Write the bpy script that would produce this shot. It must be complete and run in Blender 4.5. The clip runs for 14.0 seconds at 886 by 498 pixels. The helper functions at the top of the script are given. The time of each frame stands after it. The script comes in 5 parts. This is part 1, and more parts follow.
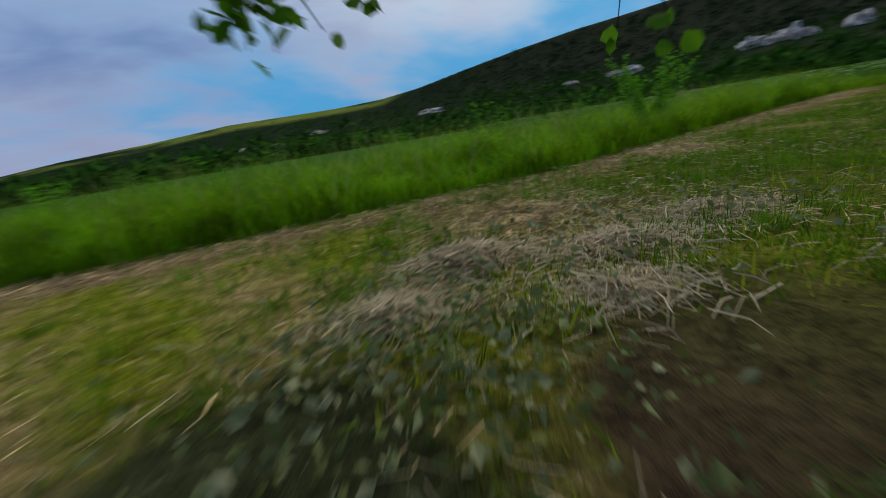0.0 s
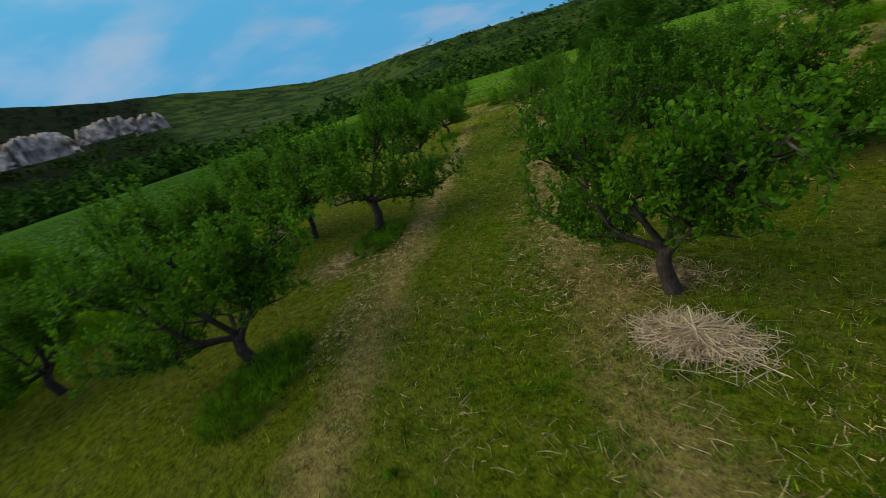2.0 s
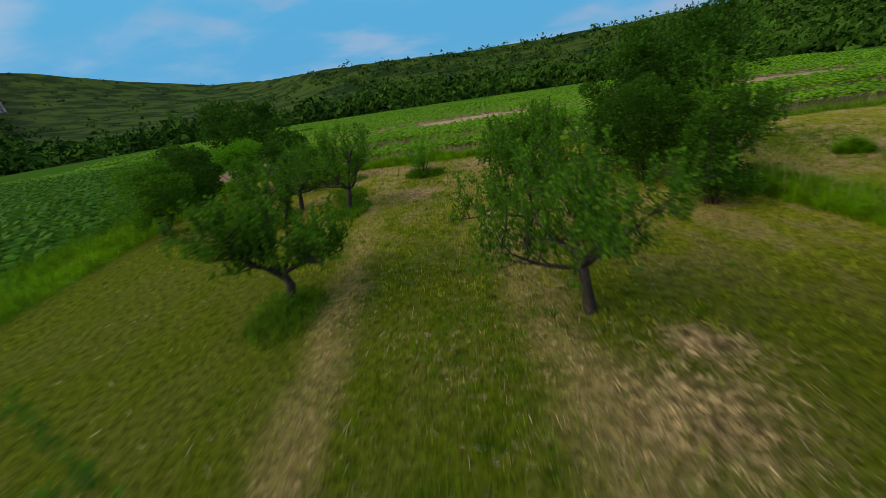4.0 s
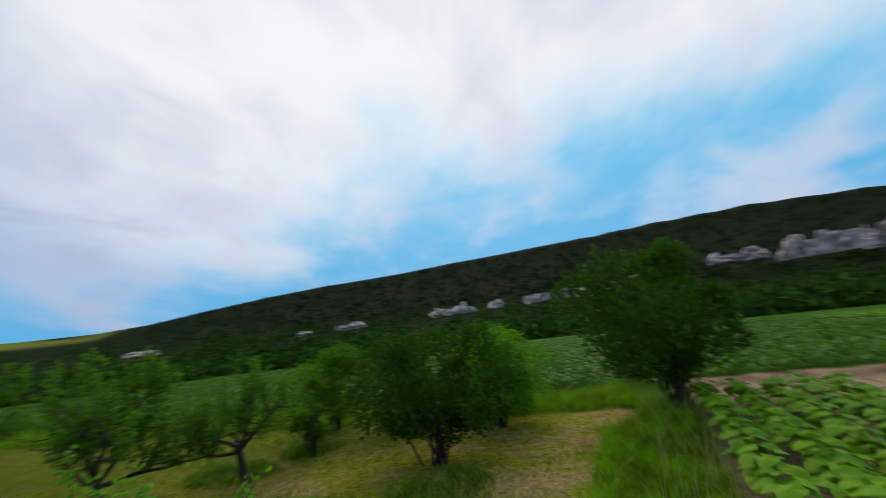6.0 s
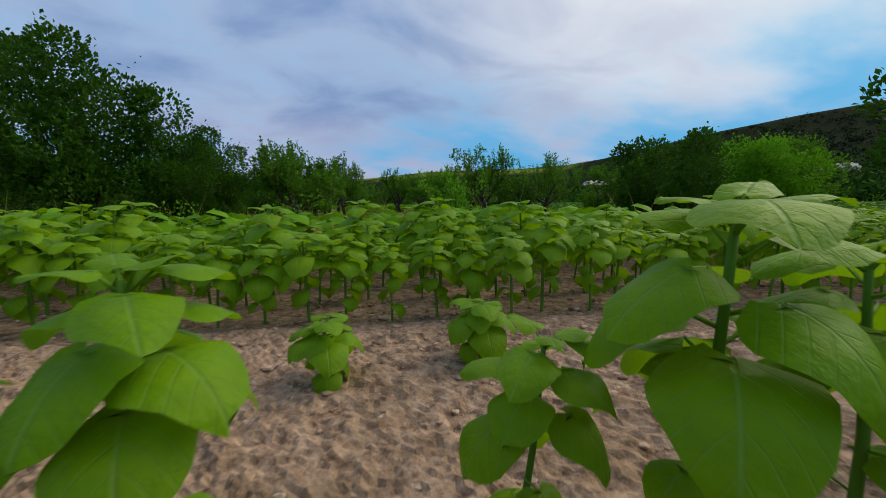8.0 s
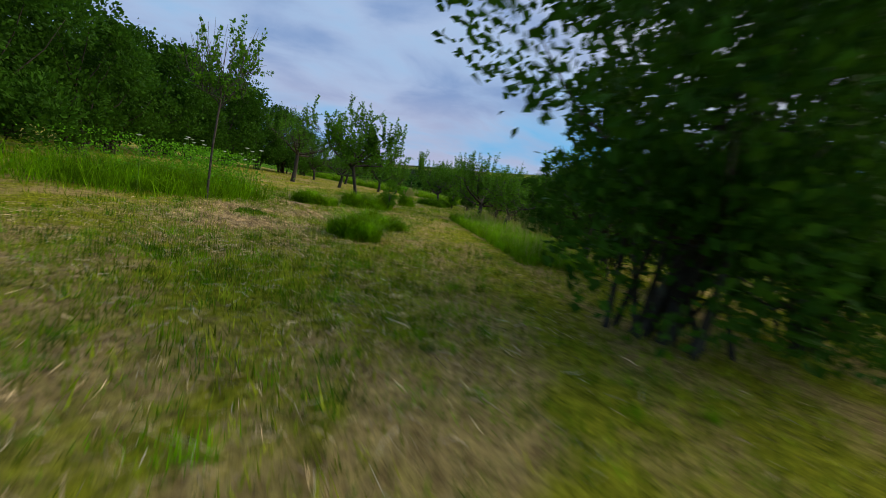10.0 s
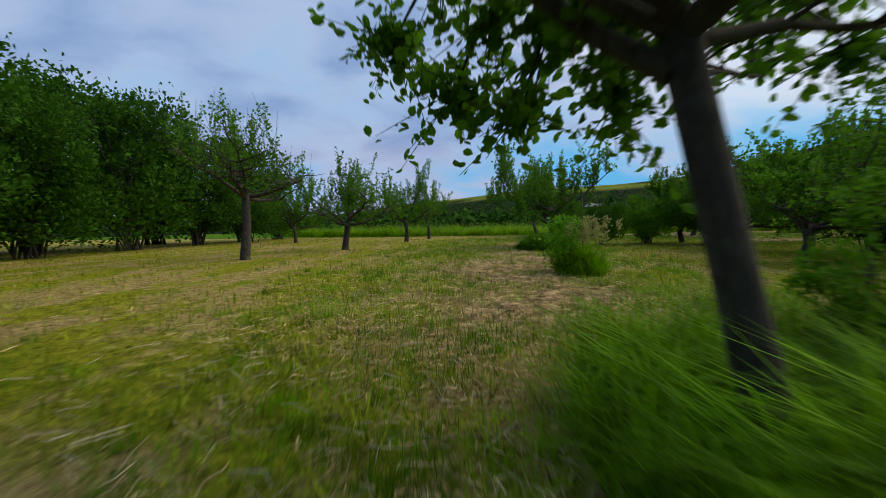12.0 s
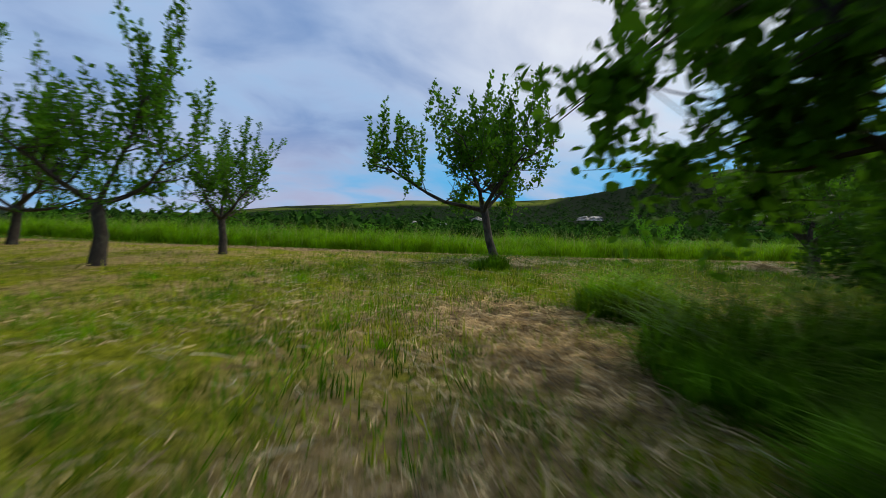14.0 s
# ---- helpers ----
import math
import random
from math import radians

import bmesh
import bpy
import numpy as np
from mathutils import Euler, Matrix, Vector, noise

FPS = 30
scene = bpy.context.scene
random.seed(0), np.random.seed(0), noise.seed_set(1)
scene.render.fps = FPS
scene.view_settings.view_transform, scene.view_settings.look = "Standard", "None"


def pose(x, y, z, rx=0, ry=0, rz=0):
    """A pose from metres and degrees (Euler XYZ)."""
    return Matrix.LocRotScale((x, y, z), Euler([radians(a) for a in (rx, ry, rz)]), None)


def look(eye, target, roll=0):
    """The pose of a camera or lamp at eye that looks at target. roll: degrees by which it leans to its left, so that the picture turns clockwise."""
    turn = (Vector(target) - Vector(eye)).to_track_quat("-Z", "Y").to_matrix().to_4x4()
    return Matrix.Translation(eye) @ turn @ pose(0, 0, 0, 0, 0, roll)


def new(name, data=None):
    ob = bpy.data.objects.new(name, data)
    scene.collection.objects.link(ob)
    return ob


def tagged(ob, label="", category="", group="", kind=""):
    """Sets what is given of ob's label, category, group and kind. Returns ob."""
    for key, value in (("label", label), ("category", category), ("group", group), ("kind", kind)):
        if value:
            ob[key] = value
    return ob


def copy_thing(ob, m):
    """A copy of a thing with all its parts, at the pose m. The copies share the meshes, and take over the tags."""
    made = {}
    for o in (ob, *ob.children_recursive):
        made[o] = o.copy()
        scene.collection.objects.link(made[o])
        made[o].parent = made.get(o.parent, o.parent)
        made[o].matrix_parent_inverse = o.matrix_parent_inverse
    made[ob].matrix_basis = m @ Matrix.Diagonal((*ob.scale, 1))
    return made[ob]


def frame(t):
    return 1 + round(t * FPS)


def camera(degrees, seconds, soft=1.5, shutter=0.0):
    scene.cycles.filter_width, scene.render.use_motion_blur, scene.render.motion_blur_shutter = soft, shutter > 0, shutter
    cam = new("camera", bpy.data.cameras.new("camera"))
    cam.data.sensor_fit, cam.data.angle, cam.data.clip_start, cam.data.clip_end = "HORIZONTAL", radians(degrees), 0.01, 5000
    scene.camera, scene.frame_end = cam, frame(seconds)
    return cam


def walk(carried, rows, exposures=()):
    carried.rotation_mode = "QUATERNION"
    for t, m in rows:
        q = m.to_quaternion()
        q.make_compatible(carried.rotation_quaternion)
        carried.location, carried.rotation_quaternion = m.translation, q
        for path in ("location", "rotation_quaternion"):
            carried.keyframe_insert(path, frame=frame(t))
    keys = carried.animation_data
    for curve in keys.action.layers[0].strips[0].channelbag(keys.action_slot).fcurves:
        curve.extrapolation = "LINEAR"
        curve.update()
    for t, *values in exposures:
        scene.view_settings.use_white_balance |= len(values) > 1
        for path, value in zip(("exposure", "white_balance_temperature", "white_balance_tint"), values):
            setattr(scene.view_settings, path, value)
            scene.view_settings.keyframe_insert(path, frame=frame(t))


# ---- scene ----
cam = camera(95.0, 14.0, soft=0.55, shutter=0.2)
PATH = [
    (0.0, pose(0.000, 0.000, 0.800, 73.49, 8.76, -8.16)),
    (0.5, pose(-0.002, 3.206, 0.594, 76.60, 10.49, -51.94)),
    (1.0, pose(1.351, 5.956, 1.495, 79.23, 11.47, -85.95)),
    (1.5, pose(3.486, 7.663, 2.741, 75.31, 13.96, -110.56)),
    (2.0, pose(5.884, 8.091, 3.569, 66.58, 15.88, -138.98)),
    (2.5, pose(8.147, 6.869, 3.865, 64.17, 11.86, -149.60)),
    (3.0, pose(10.208, 4.118, 3.881, 65.31, 9.05, -150.66)),
    (3.7, pose(14.300, -2.600, 3.850, 67.00, 8.00, -150.50)),
    (4.5, pose(19.700, -12.800, 3.500, 70.00, 8.00, -148.00)),
    (5.0, pose(22.300, -18.000, 3.250, 74.50, 9.20, -139.00)),
    (5.2, pose(23.000, -19.700, 3.200, 78.50, 10.00, -126.50)),
    (5.3, pose(23.350, -20.600, 3.200, 80.50, 10.60, -117.00)),
    (5.4, pose(23.900, -21.500, 3.150, 84.00, 11.70, -106.30)),
    (5.5, pose(24.500, -22.400, 3.100, 87.70, 12.40, -95.20)),
    (5.6, pose(25.050, -23.300, 3.000, 91.20, 12.20, -84.10)),
    (5.7, pose(25.550, -24.200, 2.900, 94.70, 11.40, -73.00)),
    (5.8, pose(26.000, -25.100, 2.800, 98.00, 10.20, -61.90)),
    (5.9, pose(26.400, -26.000, 2.650, 100.70, 8.70, -50.70)),
    (6.0, pose(26.800, -26.800, 2.550, 102.30, 6.80, -39.30)),
    (6.1, pose(27.150, -27.250, 2.550, 103.30, 5.00, -28.30)),
    (6.2, pose(27.480, -27.600, 2.580, 103.80, 3.20, -18.00)),
    (6.3, pose(27.780, -27.900, 2.620, 103.60, 1.80, -8.80)),
    (6.4, pose(28.030, -28.100, 2.650, 103.20, 0.80, -2.00)),
    (6.5, pose(28.250, -28.300, 2.670, 102.79, 0.39, 2.42)),
    (7.0, pose(29.000, -29.900, 2.200, 96.99, -0.12, 10.67)),
    (7.5, pose(29.800, -31.800, 1.350, 88.64, 0.78, 15.19)),
    (8.0, pose(30.050, -32.580, 0.880, 83.39, 0.36, 17.14)),
    (8.4, pose(29.700, -32.950, 0.980, 82.00, 0.00, 18.50)),
    (9.2, pose(24.600, -33.000, 1.500, 78.00, -6.00, 24.00)),
    (9.9, pose(18.000, -30.400, 1.250, 81.00, -10.00, 30.00)),
    (10.5, pose(13.515, -27.326, 0.978, 83.76, -10.04, 33.06)),
    (11.0, pose(10.291, -24.769, 0.858, 84.97, -6.97, 32.48)),
    (11.5, pose(8.151, -22.144, 0.749, 86.70, -2.60, 32.55)),
    (12.0, pose(6.267, -19.765, 0.902, 86.33, 1.20, 28.71)),
    (12.5, pose(5.122, -17.020, 0.673, 85.93, -1.70, 25.09)),
    (13.0, pose(4.133, -13.971, 0.724, 85.23, -4.38, 24.09)),
    (13.5, pose(2.966, -10.971, 0.722, 85.61, -6.98, 21.64)),
    (14.0, pose(1.500, -7.800, 0.689, 87.62, -2.00, 13.16)),
]
walk(cam, PATH, [(0.0, -0.4, 6500, 10), (1.0, -0.1, 6400, 6), (1.5, -0.1, 6600, 6), (2.0, -0.25, 7100, 9), (3.0, -0.25, 7200, 10), (5.3, 0.0, 7100, 10), (6.0, -0.05, 7000, 10), (8.0, -0.1, 7000, 10),
            (10.3, 0.06, 7100, 11), (11.5, 0.14, 7100, 11), (12.5, -0.08, 7000, 10), (13.0, -0.06, 7000, 10), (14.0, -0.02, 6900, 10)])

# ---- light ----
SUN_BEARING, SUN_HEIGHT = -48.0, 38.0      # degrees from +y to the left, degrees up
sun_data = bpy.data.lights.new("sun", "SUN")
sun_data.energy, sun_data.angle, sun_data.color = 2.2, radians(50), (1.0, 0.90, 0.70)
sun = new("sun", sun_data)
_b, _h = radians(SUN_BEARING), radians(SUN_HEIGHT)
sun_dir = Vector((-math.sin(_b) * math.cos(_h), math.cos(_b) * math.cos(_h), math.sin(_h)))
sun.matrix_world = look(sun_dir * 100, (0, 0, 0))


def sky_world():
    """An evening sky: blue between broad streaked clouds, white where the sun stands behind them."""
    world = bpy.data.worlds.new("sky")
    scene.world = world
    world.use_nodes = True
    nt = world.node_tree
    n, l = nt.nodes, nt.links
    n.clear()

    def math_node(op, a, b=None, clamp=False):
        k = n.new("ShaderNodeMath")
        k.operation, k.use_clamp = op, clamp
        for i, v in enumerate((a, b)):
            if v is None:
                continue
            if isinstance(v, (int, float)):
                k.inputs[i].default_value = v
            else:
                l.new(v, k.inputs[i])
        return k.outputs[0]

    def mix(f, a, b):
        k = n.new("ShaderNodeMix")
        k.data_type = "RGBA"
        for i, v in ((0, f), (6, a), (7, b)):
            if isinstance(v, (int, float)):
                k.inputs[i].default_value = v
            elif isinstance(v, tuple):
                k.inputs[i].default_value = (*v, 1)
            else:
                l.new(v, k.inputs[i])
        return k.outputs[2]

    def ramp(v, lo, hi):
        k = n.new("ShaderNodeMapRange")
        k.interpolation_type = "SMOOTHSTEP"
        l.new(v, k.inputs[0])
        k.inputs[1].default_value, k.inputs[2].default_value = lo, hi
        return k.outputs[0]

    co = n.new("ShaderNodeTexCoord").outputs["Generated"]
    sep = n.new("ShaderNodeSeparateXYZ")
    l.new(co, sep.inputs[0])
    x, y, z = sep.outputs
    up = math_node("MAXIMUM", z, 0.0)
    flat = math_node("ADD", up, 0.26)
    plane = n.new("ShaderNodeCombineXYZ")
    l.new(math_node("DIVIDE", x, flat), plane.inputs[0])
    l.new(math_node("DIVIDE", y, flat), plane.inputs[1])
    turn = n.new("ShaderNodeVectorRotate")
    turn.inputs["Angle"].default_value = radians(-38)
    turn.rotation_type = "Z_AXIS"
    l.new(plane.outputs[0], turn.inputs[0])
    stretch = n.new("ShaderNodeMapping")
    stretch.inputs["Scale"].default_value = (0.85, 1.1, 1.0)
    l.new(turn.outputs[0], stretch.inputs[0])

    def clouds(scale, detail, rough, shift):
        k = n.new("ShaderNodeTexNoise")
        m = n.new("ShaderNodeMapping")
        m.inputs["Location"].default_value = shift
        l.new(stretch.outputs[0], m.inputs[0])
        l.new(m.outputs[0], k.inputs["Vector"])
        k.inputs["Scale"].default_value, k.inputs["Detail"].default_value = scale, detail
        k.inputs["Roughness"].default_value, k.inputs["Distortion"].default_value = rough, 0.35
        return k.outputs[0]

    def toward(bearing, height):
        b, h = radians(bearing), radians(height)
        k = n.new("ShaderNodeVectorMath")
        k.operation = "DOT_PRODUCT"
        l.new(co, k.inputs[0])
        k.inputs[1].default_value = (-math.sin(b) * math.cos(h), math.cos(b) * math.cos(h), math.sin(h))
        return k.outputs["Value"]

    sky = n.new("ShaderNodeTexSky")
    sky.sky_type, sky.sun_disc = "NISHITA", False
    sky.sun_elevation, sky.sun_rotation = radians(SUN_HEIGHT), radians(-SUN_BEARING)
    air = mix(ramp(z, 0.05, 0.5), (0.8, 5.2, 10.4), (1.3, 6.9, 11.6))
    air = mix(0.12, air, sky.outputs[0])
    big = clouds(0.8, 5.0, 0.55, (1.7, 0.4, 0))
    fine = clouds(2.6, 6.0, 0.52, (4.2, 2.9, 0))
    # the cloud sheet ends in a long slanting edge, with blue sky below and beyond it
    sheet = math_node("SUBTRACT", math_node("SUBTRACT", z, math_node("MULTIPLY", x, 0.21)), 0.15)
    ragged = math_node("MULTIPLY", math_node("SUBTRACT", math_node("ADD", big, math_node("MULTIPLY", fine, 0.5)), 0.75), 0.9)
    cover = ramp(math_node("ADD", sheet, ragged), -0.16, 0.26)
    wisps = math_node("MULTIPLY", ramp(math_node("ADD", math_node("MULTIPLY", fine, 0.38), math_node("MULTIPLY", big, 0.82)), 0.57, 0.82), 0.34)
    bright = ramp(toward(-52, 42), 0.34, 0.84)
    dark = ramp(math_node("ADD", fine, math_node("MULTIPLY", big, 0.6)), 0.62, 1.06)
    dull = mix(dark, (4.4, 6.1, 9.4), (2.1, 3.7, 7.2))
    light = mix(math_node("MULTIPLY", dark, 0.75), (10.7, 11.3, 12.3), (6.6, 7.6, 10.0))
    low = math_node("MULTIPLY", ramp(z, 0.26, 0.07), 0.55)
    dull = mix(low, dull, (6.8, 6.7, 8.8))
    colour = mix(cover, mix(wisps, air, (9.0, 8.9, 10.4)), mix(bright, dull, light))
    haze = ramp(z, 0.08, 0.0)
    colour = mix(math_node("MULTIPLY", haze, 0.3), colour, (5.2, 6.4, 8.6))
    back = n.new("ShaderNodeBackground")
    back.inputs["Strength"].default_value = 0.085
    l.new(colour, back.inputs[0])
    l.new(back.outputs[0], n.new("ShaderNodeOutputWorld").inputs[0])


sky_world()


# ---- materials ----
def material(name):
    m = bpy.data.materials.new(name)
    m.use_nodes = True
    nt = m.node_tree
    return m, nt.nodes, nt.links, nt.nodes["Principled BSDF"]


def noise_at(n, l, scale, detail=4.0, rough=0.55, vector=None):
    k = n.new("ShaderNodeTexNoise")
    k.inputs["Scale"].default_value, k.inputs["Detail"].default_value, k.inputs["Roughness"].default_value = scale, detail, rough
    if vector is None:
        vector = n.new("ShaderNodeNewGeometry").outputs["Position"]
    l.new(vector, k.inputs["Vector"])
    return k.outputs[0]


def map_to(n, l, value, a, b, lo=0.0, hi=1.0):
    k = n.new("ShaderNodeMapRange")
    l.new(value, k.inputs[0])
    for i, v in enumerate((a, b, lo, hi)):
        k.inputs[i + 1].default_value = v
    return k.outputs[0]


def blend(n, l, f, a, b):
    k = n.new("ShaderNodeMix")
    k.data_type = "RGBA"
    for i, v in ((0, f), (6, a), (7, b)):
        if isinstance(v, (int, float)):
            k.inputs[i].default_value = v
        elif isinstance(v, tuple):
            k.inputs[i].default_value = (*v, 1)
        else:
            l.new(v, k.inputs[i])
    return k.outputs[2]


def calc(n, l, op, a, b=0.0):
    k = n.new("ShaderNodeMath")
    k.operation = op
    for i, v in enumerate((a, b)):
        if isinstance(v, (int, float)):
            k.inputs[i].default_value = v
        else:
            l.new(v, k.inputs[i])
    return k.outputs[0]


def leaf_material(name, dark, light, fresh, gloss=0.45, through_light=0.3, tufts=None):
    """Leaves and blades: colour varies blade by blade and in patches; some light passes through."""
    m, n, l, p = material(name)
    island = n.new("ShaderNodeNewGeometry").outputs["Random Per Island"]
    patch = map_to(n, l, noise_at(n, l, 0.9, 3.0), 0.35, 0.65)
    c = blend(n, l, island, dark, light)
    c = blend(n, l, calc(n, l, "MULTIPLY", patch, 0.5), c, fresh)
    if tufts:
        tone = n.new("ShaderNodeVectorMath")
        tone.operation = "SCALE"
        l.new(c, tone.inputs[0])
        l.new(map_to(n, l, noise_at(n, l, tufts, 3.0, 0.65), 0.40, 0.62, 0.30, 1.42), tone.inputs["Scale"])
        c = tone.outputs[0]
    l.new(c, p.inputs["Base Color"])
    p.inputs["Roughness"].default_value = gloss + 0.1
    p.inputs["Specular IOR Level"].default_value = 0.06
    t = n.new("ShaderNodeBsdfTranslucent")
    l.new(blend(n, l, 0.5, c, fresh), t.inputs[0])
    mx = n.new("ShaderNodeMixShader")
    mx.inputs[0].default_value = through_light
    l.new(p.outputs[0], mx.inputs[1])
    l.new(t.outputs[0], mx.inputs[2])
    l.new(mx.outputs[0], n["Material Output"].inputs[0])
    return m


def bump(n, l, p, height, strength, distance):
    k = n.new("ShaderNodeBump")
    k.inputs["Strength"].default_value, k.inputs["Distance"].default_value = strength, distance
    l.new(height, k.inputs["Height"])
    l.new(k.outputs[0], p.inputs["Normal"])


def bark_material(name, a, b):
    m, n, l, p = material(name)
    co = n.new("ShaderNodeTexCoord").outputs["Object"]
    mp = n.new("ShaderNodeMapping")
    mp.inputs["Scale"].default_value = (1, 1, 0.25)
    l.new(co, mp.inputs[0])
    g = noise_at(n, l, 38, 6, 0.65, mp.outputs[0])
    s = noise_at(n, l, 5, 3, 0.5, co)
    c = blend(n, l, map_to(n, l, g, 0.35, 0.65), a, b)
    c = blend(n, l, map_to(n, l, s, 0.55, 0.75, 0, 0.5), c, (0.16, 0.17, 0.12))
    l.new(c, p.inputs["Base Color"])
    p.inputs["Roughness"].default_value = 0.9
    bump(n, l, p, g, 0.8, 0.02)
    return m


BARK = bark_material("bark", (0.016, 0.012, 0.009), (0.062, 0.047, 0.035))
DRY_WOOD = bark_material("dry_wood", (0.06, 0.05, 0.042), (0.16, 0.14, 0.12))
LEAF = leaf_material("fruit_leaves", (0.020, 0.075, 0.005), (0.090, 0.245, 0.013), (0.12, 0.30, 0.015), 0.45, 0.40)
LEAF_BRIGHT = leaf_material("young_leaves", (0.04, 0.16, 0.006), (0.13, 0.38, 0.014), (0.17, 0.44, 0.018))
LEAF_DARK = leaf_material("wood_leaves", (0.010, 0.040, 0.004), (0.045, 0.135, 0.009), (0.06, 0.165, 0.011))
TALL_GRASS = leaf_material("tall_grass_blades", (0.055, 0.18, 0.003), (0.18, 0.41, 0.006), (0.24, 0.45, 0.008), 0.5, 0.4, 2.2)
RING_GRASS = leaf_material("rank_grass_blades", (0.035, 0.11, 0.004), (0.10, 0.26, 0.008), (0.14, 0.32, 0.010), 0.5, 0.35, 4.0)
SHORT_GRASS = leaf_material("mown_grass_blades", (0.085, 0.14, 0.006), (0.50, 0.50, 0.035), (0.30, 0.43, 0.022), 0.55, 0.35, 4.0)
# greener blades, with the eastern alley's shade also put into their colour
SHADED_GREEN_GRASS = leaf_material("shaded_green_grass_blades", (0.045, 0.125, 0.003), (0.20, 0.33, 0.009), (0.13, 0.32, 0.007), 0.55, 0.3, 5.0)
STRAW = leaf_material("straw", (0.20, 0.125, 0.070), (0.88, 0.67, 0.33), (0.62, 0.46, 0.24), 0.6, 0.15, 6.0)
GREY_HAY = leaf_material("bleached_hay", (0.20, 0.14, 0.08), (0.78, 0.65, 0.44), (0.55, 0.48, 0.28), 0.6, 0.15)
GREY_LEAF = leaf_material("wilted_leaves", (0.09, 0.12, 0.035), (0.36, 0.36, 0.22), (0.14, 0.20, 0.04), 0.6, 0.2)
SEED = leaf_material("seed_heads", (0.26, 0.23, 0.08), (0.46, 0.40, 0.18), (0.28, 0.36, 0.09), 0.6, 0.3)
PETAL = leaf_material("white_flowers", (0.55, 0.57, 0.48), (0.8, 0.8, 0.74), (0.7, 0.72, 0.6), 0.6, 0.3)
STEM = leaf_material("sunflower_stem", (0.08, 0.20, 0.02), (0.13, 0.27, 0.035), (0.15, 0.28, 0.04), 0.5, 0.1)


def sunflower_leaf_material():
    """Broad leaves with paler ribs: the midrib runs along the leaf's own x, side ribs branch forward from it."""
    m = leaf_material("sunflower_leaf", (0.10, 0.255, 0.003), (0.20, 0.39, 0.005), (0.27, 0.46, 0.007), 0.35, 0.40)
    n, l = m.node_tree.nodes, m.node_tree.links
    p = n["Principled BSDF"]
    co = n.new("ShaderNodeTexCoord").outputs["Object"]
    sep = n.new("ShaderNodeSeparateXYZ")
    l.new(co, sep.inputs[0])
    off = calc(n, l, "ABSOLUTE", sep.outputs[1])
    mid = map_to(n, l, off, 0.0015, 0.005, 1.0, 0.0)
    ribs = calc(n, l, "SINE", calc(n, l, "MULTIPLY", calc(n, l, "SUBTRACT", sep.outputs[0], calc(n, l, "MULTIPLY", off, 0.75)), 190.0))
    ribs = map_to(n, l, ribs, 0.90, 0.99, 0.0, 0.6)
    rib = calc(n, l, "MAXIMUM", mid, ribs)
    blend_in = p.inputs["Base Color"].links[0].from_socket
    blot = map_to(n, l, noise_at(n, l, 14, 4, 0.6, co), 0.4, 0.7, 0.0, 0.45)
    c = blend(n, l, blot, blend_in, (0.07, 0.19, 0.006))
    c = blend(n, l, calc(n, l, "MULTIPLY", rib, 0.7), c, (0.20, 0.38, 0.06))
    l.new(c, p.inputs["Base Color"])
    p.inputs["Specular IOR Level"].default_value = 0.16
    wrinkle = calc(n, l, "SUBTRACT", calc(n, l, "MULTIPLY", noise_at(n, l, 40, 4, 0.6, co), 1.0), calc(n, l, "MULTIPLY", rib, 0.5))
    bump(n, l, p, wrinkle, 0.5, 0.012)
    return m


SUN_LEAF = sunflower_leaf_material()
CROP_LEAF = leaf_material("crop_leaf", (0.055, 0.185, 0.005), (0.14, 0.33, 0.008), (0.19, 0.39, 0.012), 0.4, 0.3)
FIELD_LEAF = leaf_material("field_leaf", (0.02, 0.085, 0.004), (0.055, 0.18, 0.008), (0.075, 0.22, 0.010), 0.5, 0.3)


def rock_material():
    m, n, l, p = material("limestone")
    big, fine = noise_at(n, l, 0.06, 5, 0.6), noise_at(n, l, 0.5, 6, 0.65)
    c = blend(n, l, map_to(n, l, big, 0.35, 0.65), (0.38, 0.33, 0.29), (0.72, 0.64, 0.57))
    c = blend(n, l, map_to(n, l, fine, 0.55, 0.70, 0, 0.65), c, (0.18, 0.16, 0.14))
    l.new(c, p.inputs["Base Color"])
    p.inputs["Roughness"].default_value = 0.95
    bump(n, l, p, fine, 1.0, 1.5)
    return m


ROCK = rock_material()

# ---- the plan ----
# the orchard's edges, each as a run of points
NORTH_EDGE = [(-60, 8.0), (-22, 3.6), (-10, 3.2), (-2.7, 4.3), (2.4, 5.5), (5.5, 7.2), (9.4, 9.3), (14.2, 11.6)]
EAST_EDGE = [(14.2, 11.6), (16.6, 10.8), (20.5, 6.0), (30.0, -8.0), (38.5, -20.9)]
SOUTH_POINT, SOUTH_ALONG = Vector((30.8, -24.5)), Vector((0.906, 0.423))
SOUTH_OUT = Vector((0.423, -0.906))


def south(s, d):
    """A place s metres along the orchard's south edge and d metres out from it."""
    v = SOUTH_POINT + SOUTH_ALONG * s + SOUTH_OUT * d
    return v.x, v.y


def run_height(edge, x):
    xs, ys = zip(*edge)
    return np.interp(x, xs, ys)


def in_orchard(x, y):
    d = (x - SOUTH_POINT.x) * SOUTH_OUT.x + (y - SOUTH_POINT.y) * SOUTH_OUT.y
    ex = np.interp(-y, [-11.6, -10.8, -6.0, 8.0, 20.9], [14.2, 16.6, 20.5, 30.0, 38.5])
    return (d < 0) & (y < run_height(NORTH_EDGE, x)) & (x < ex)


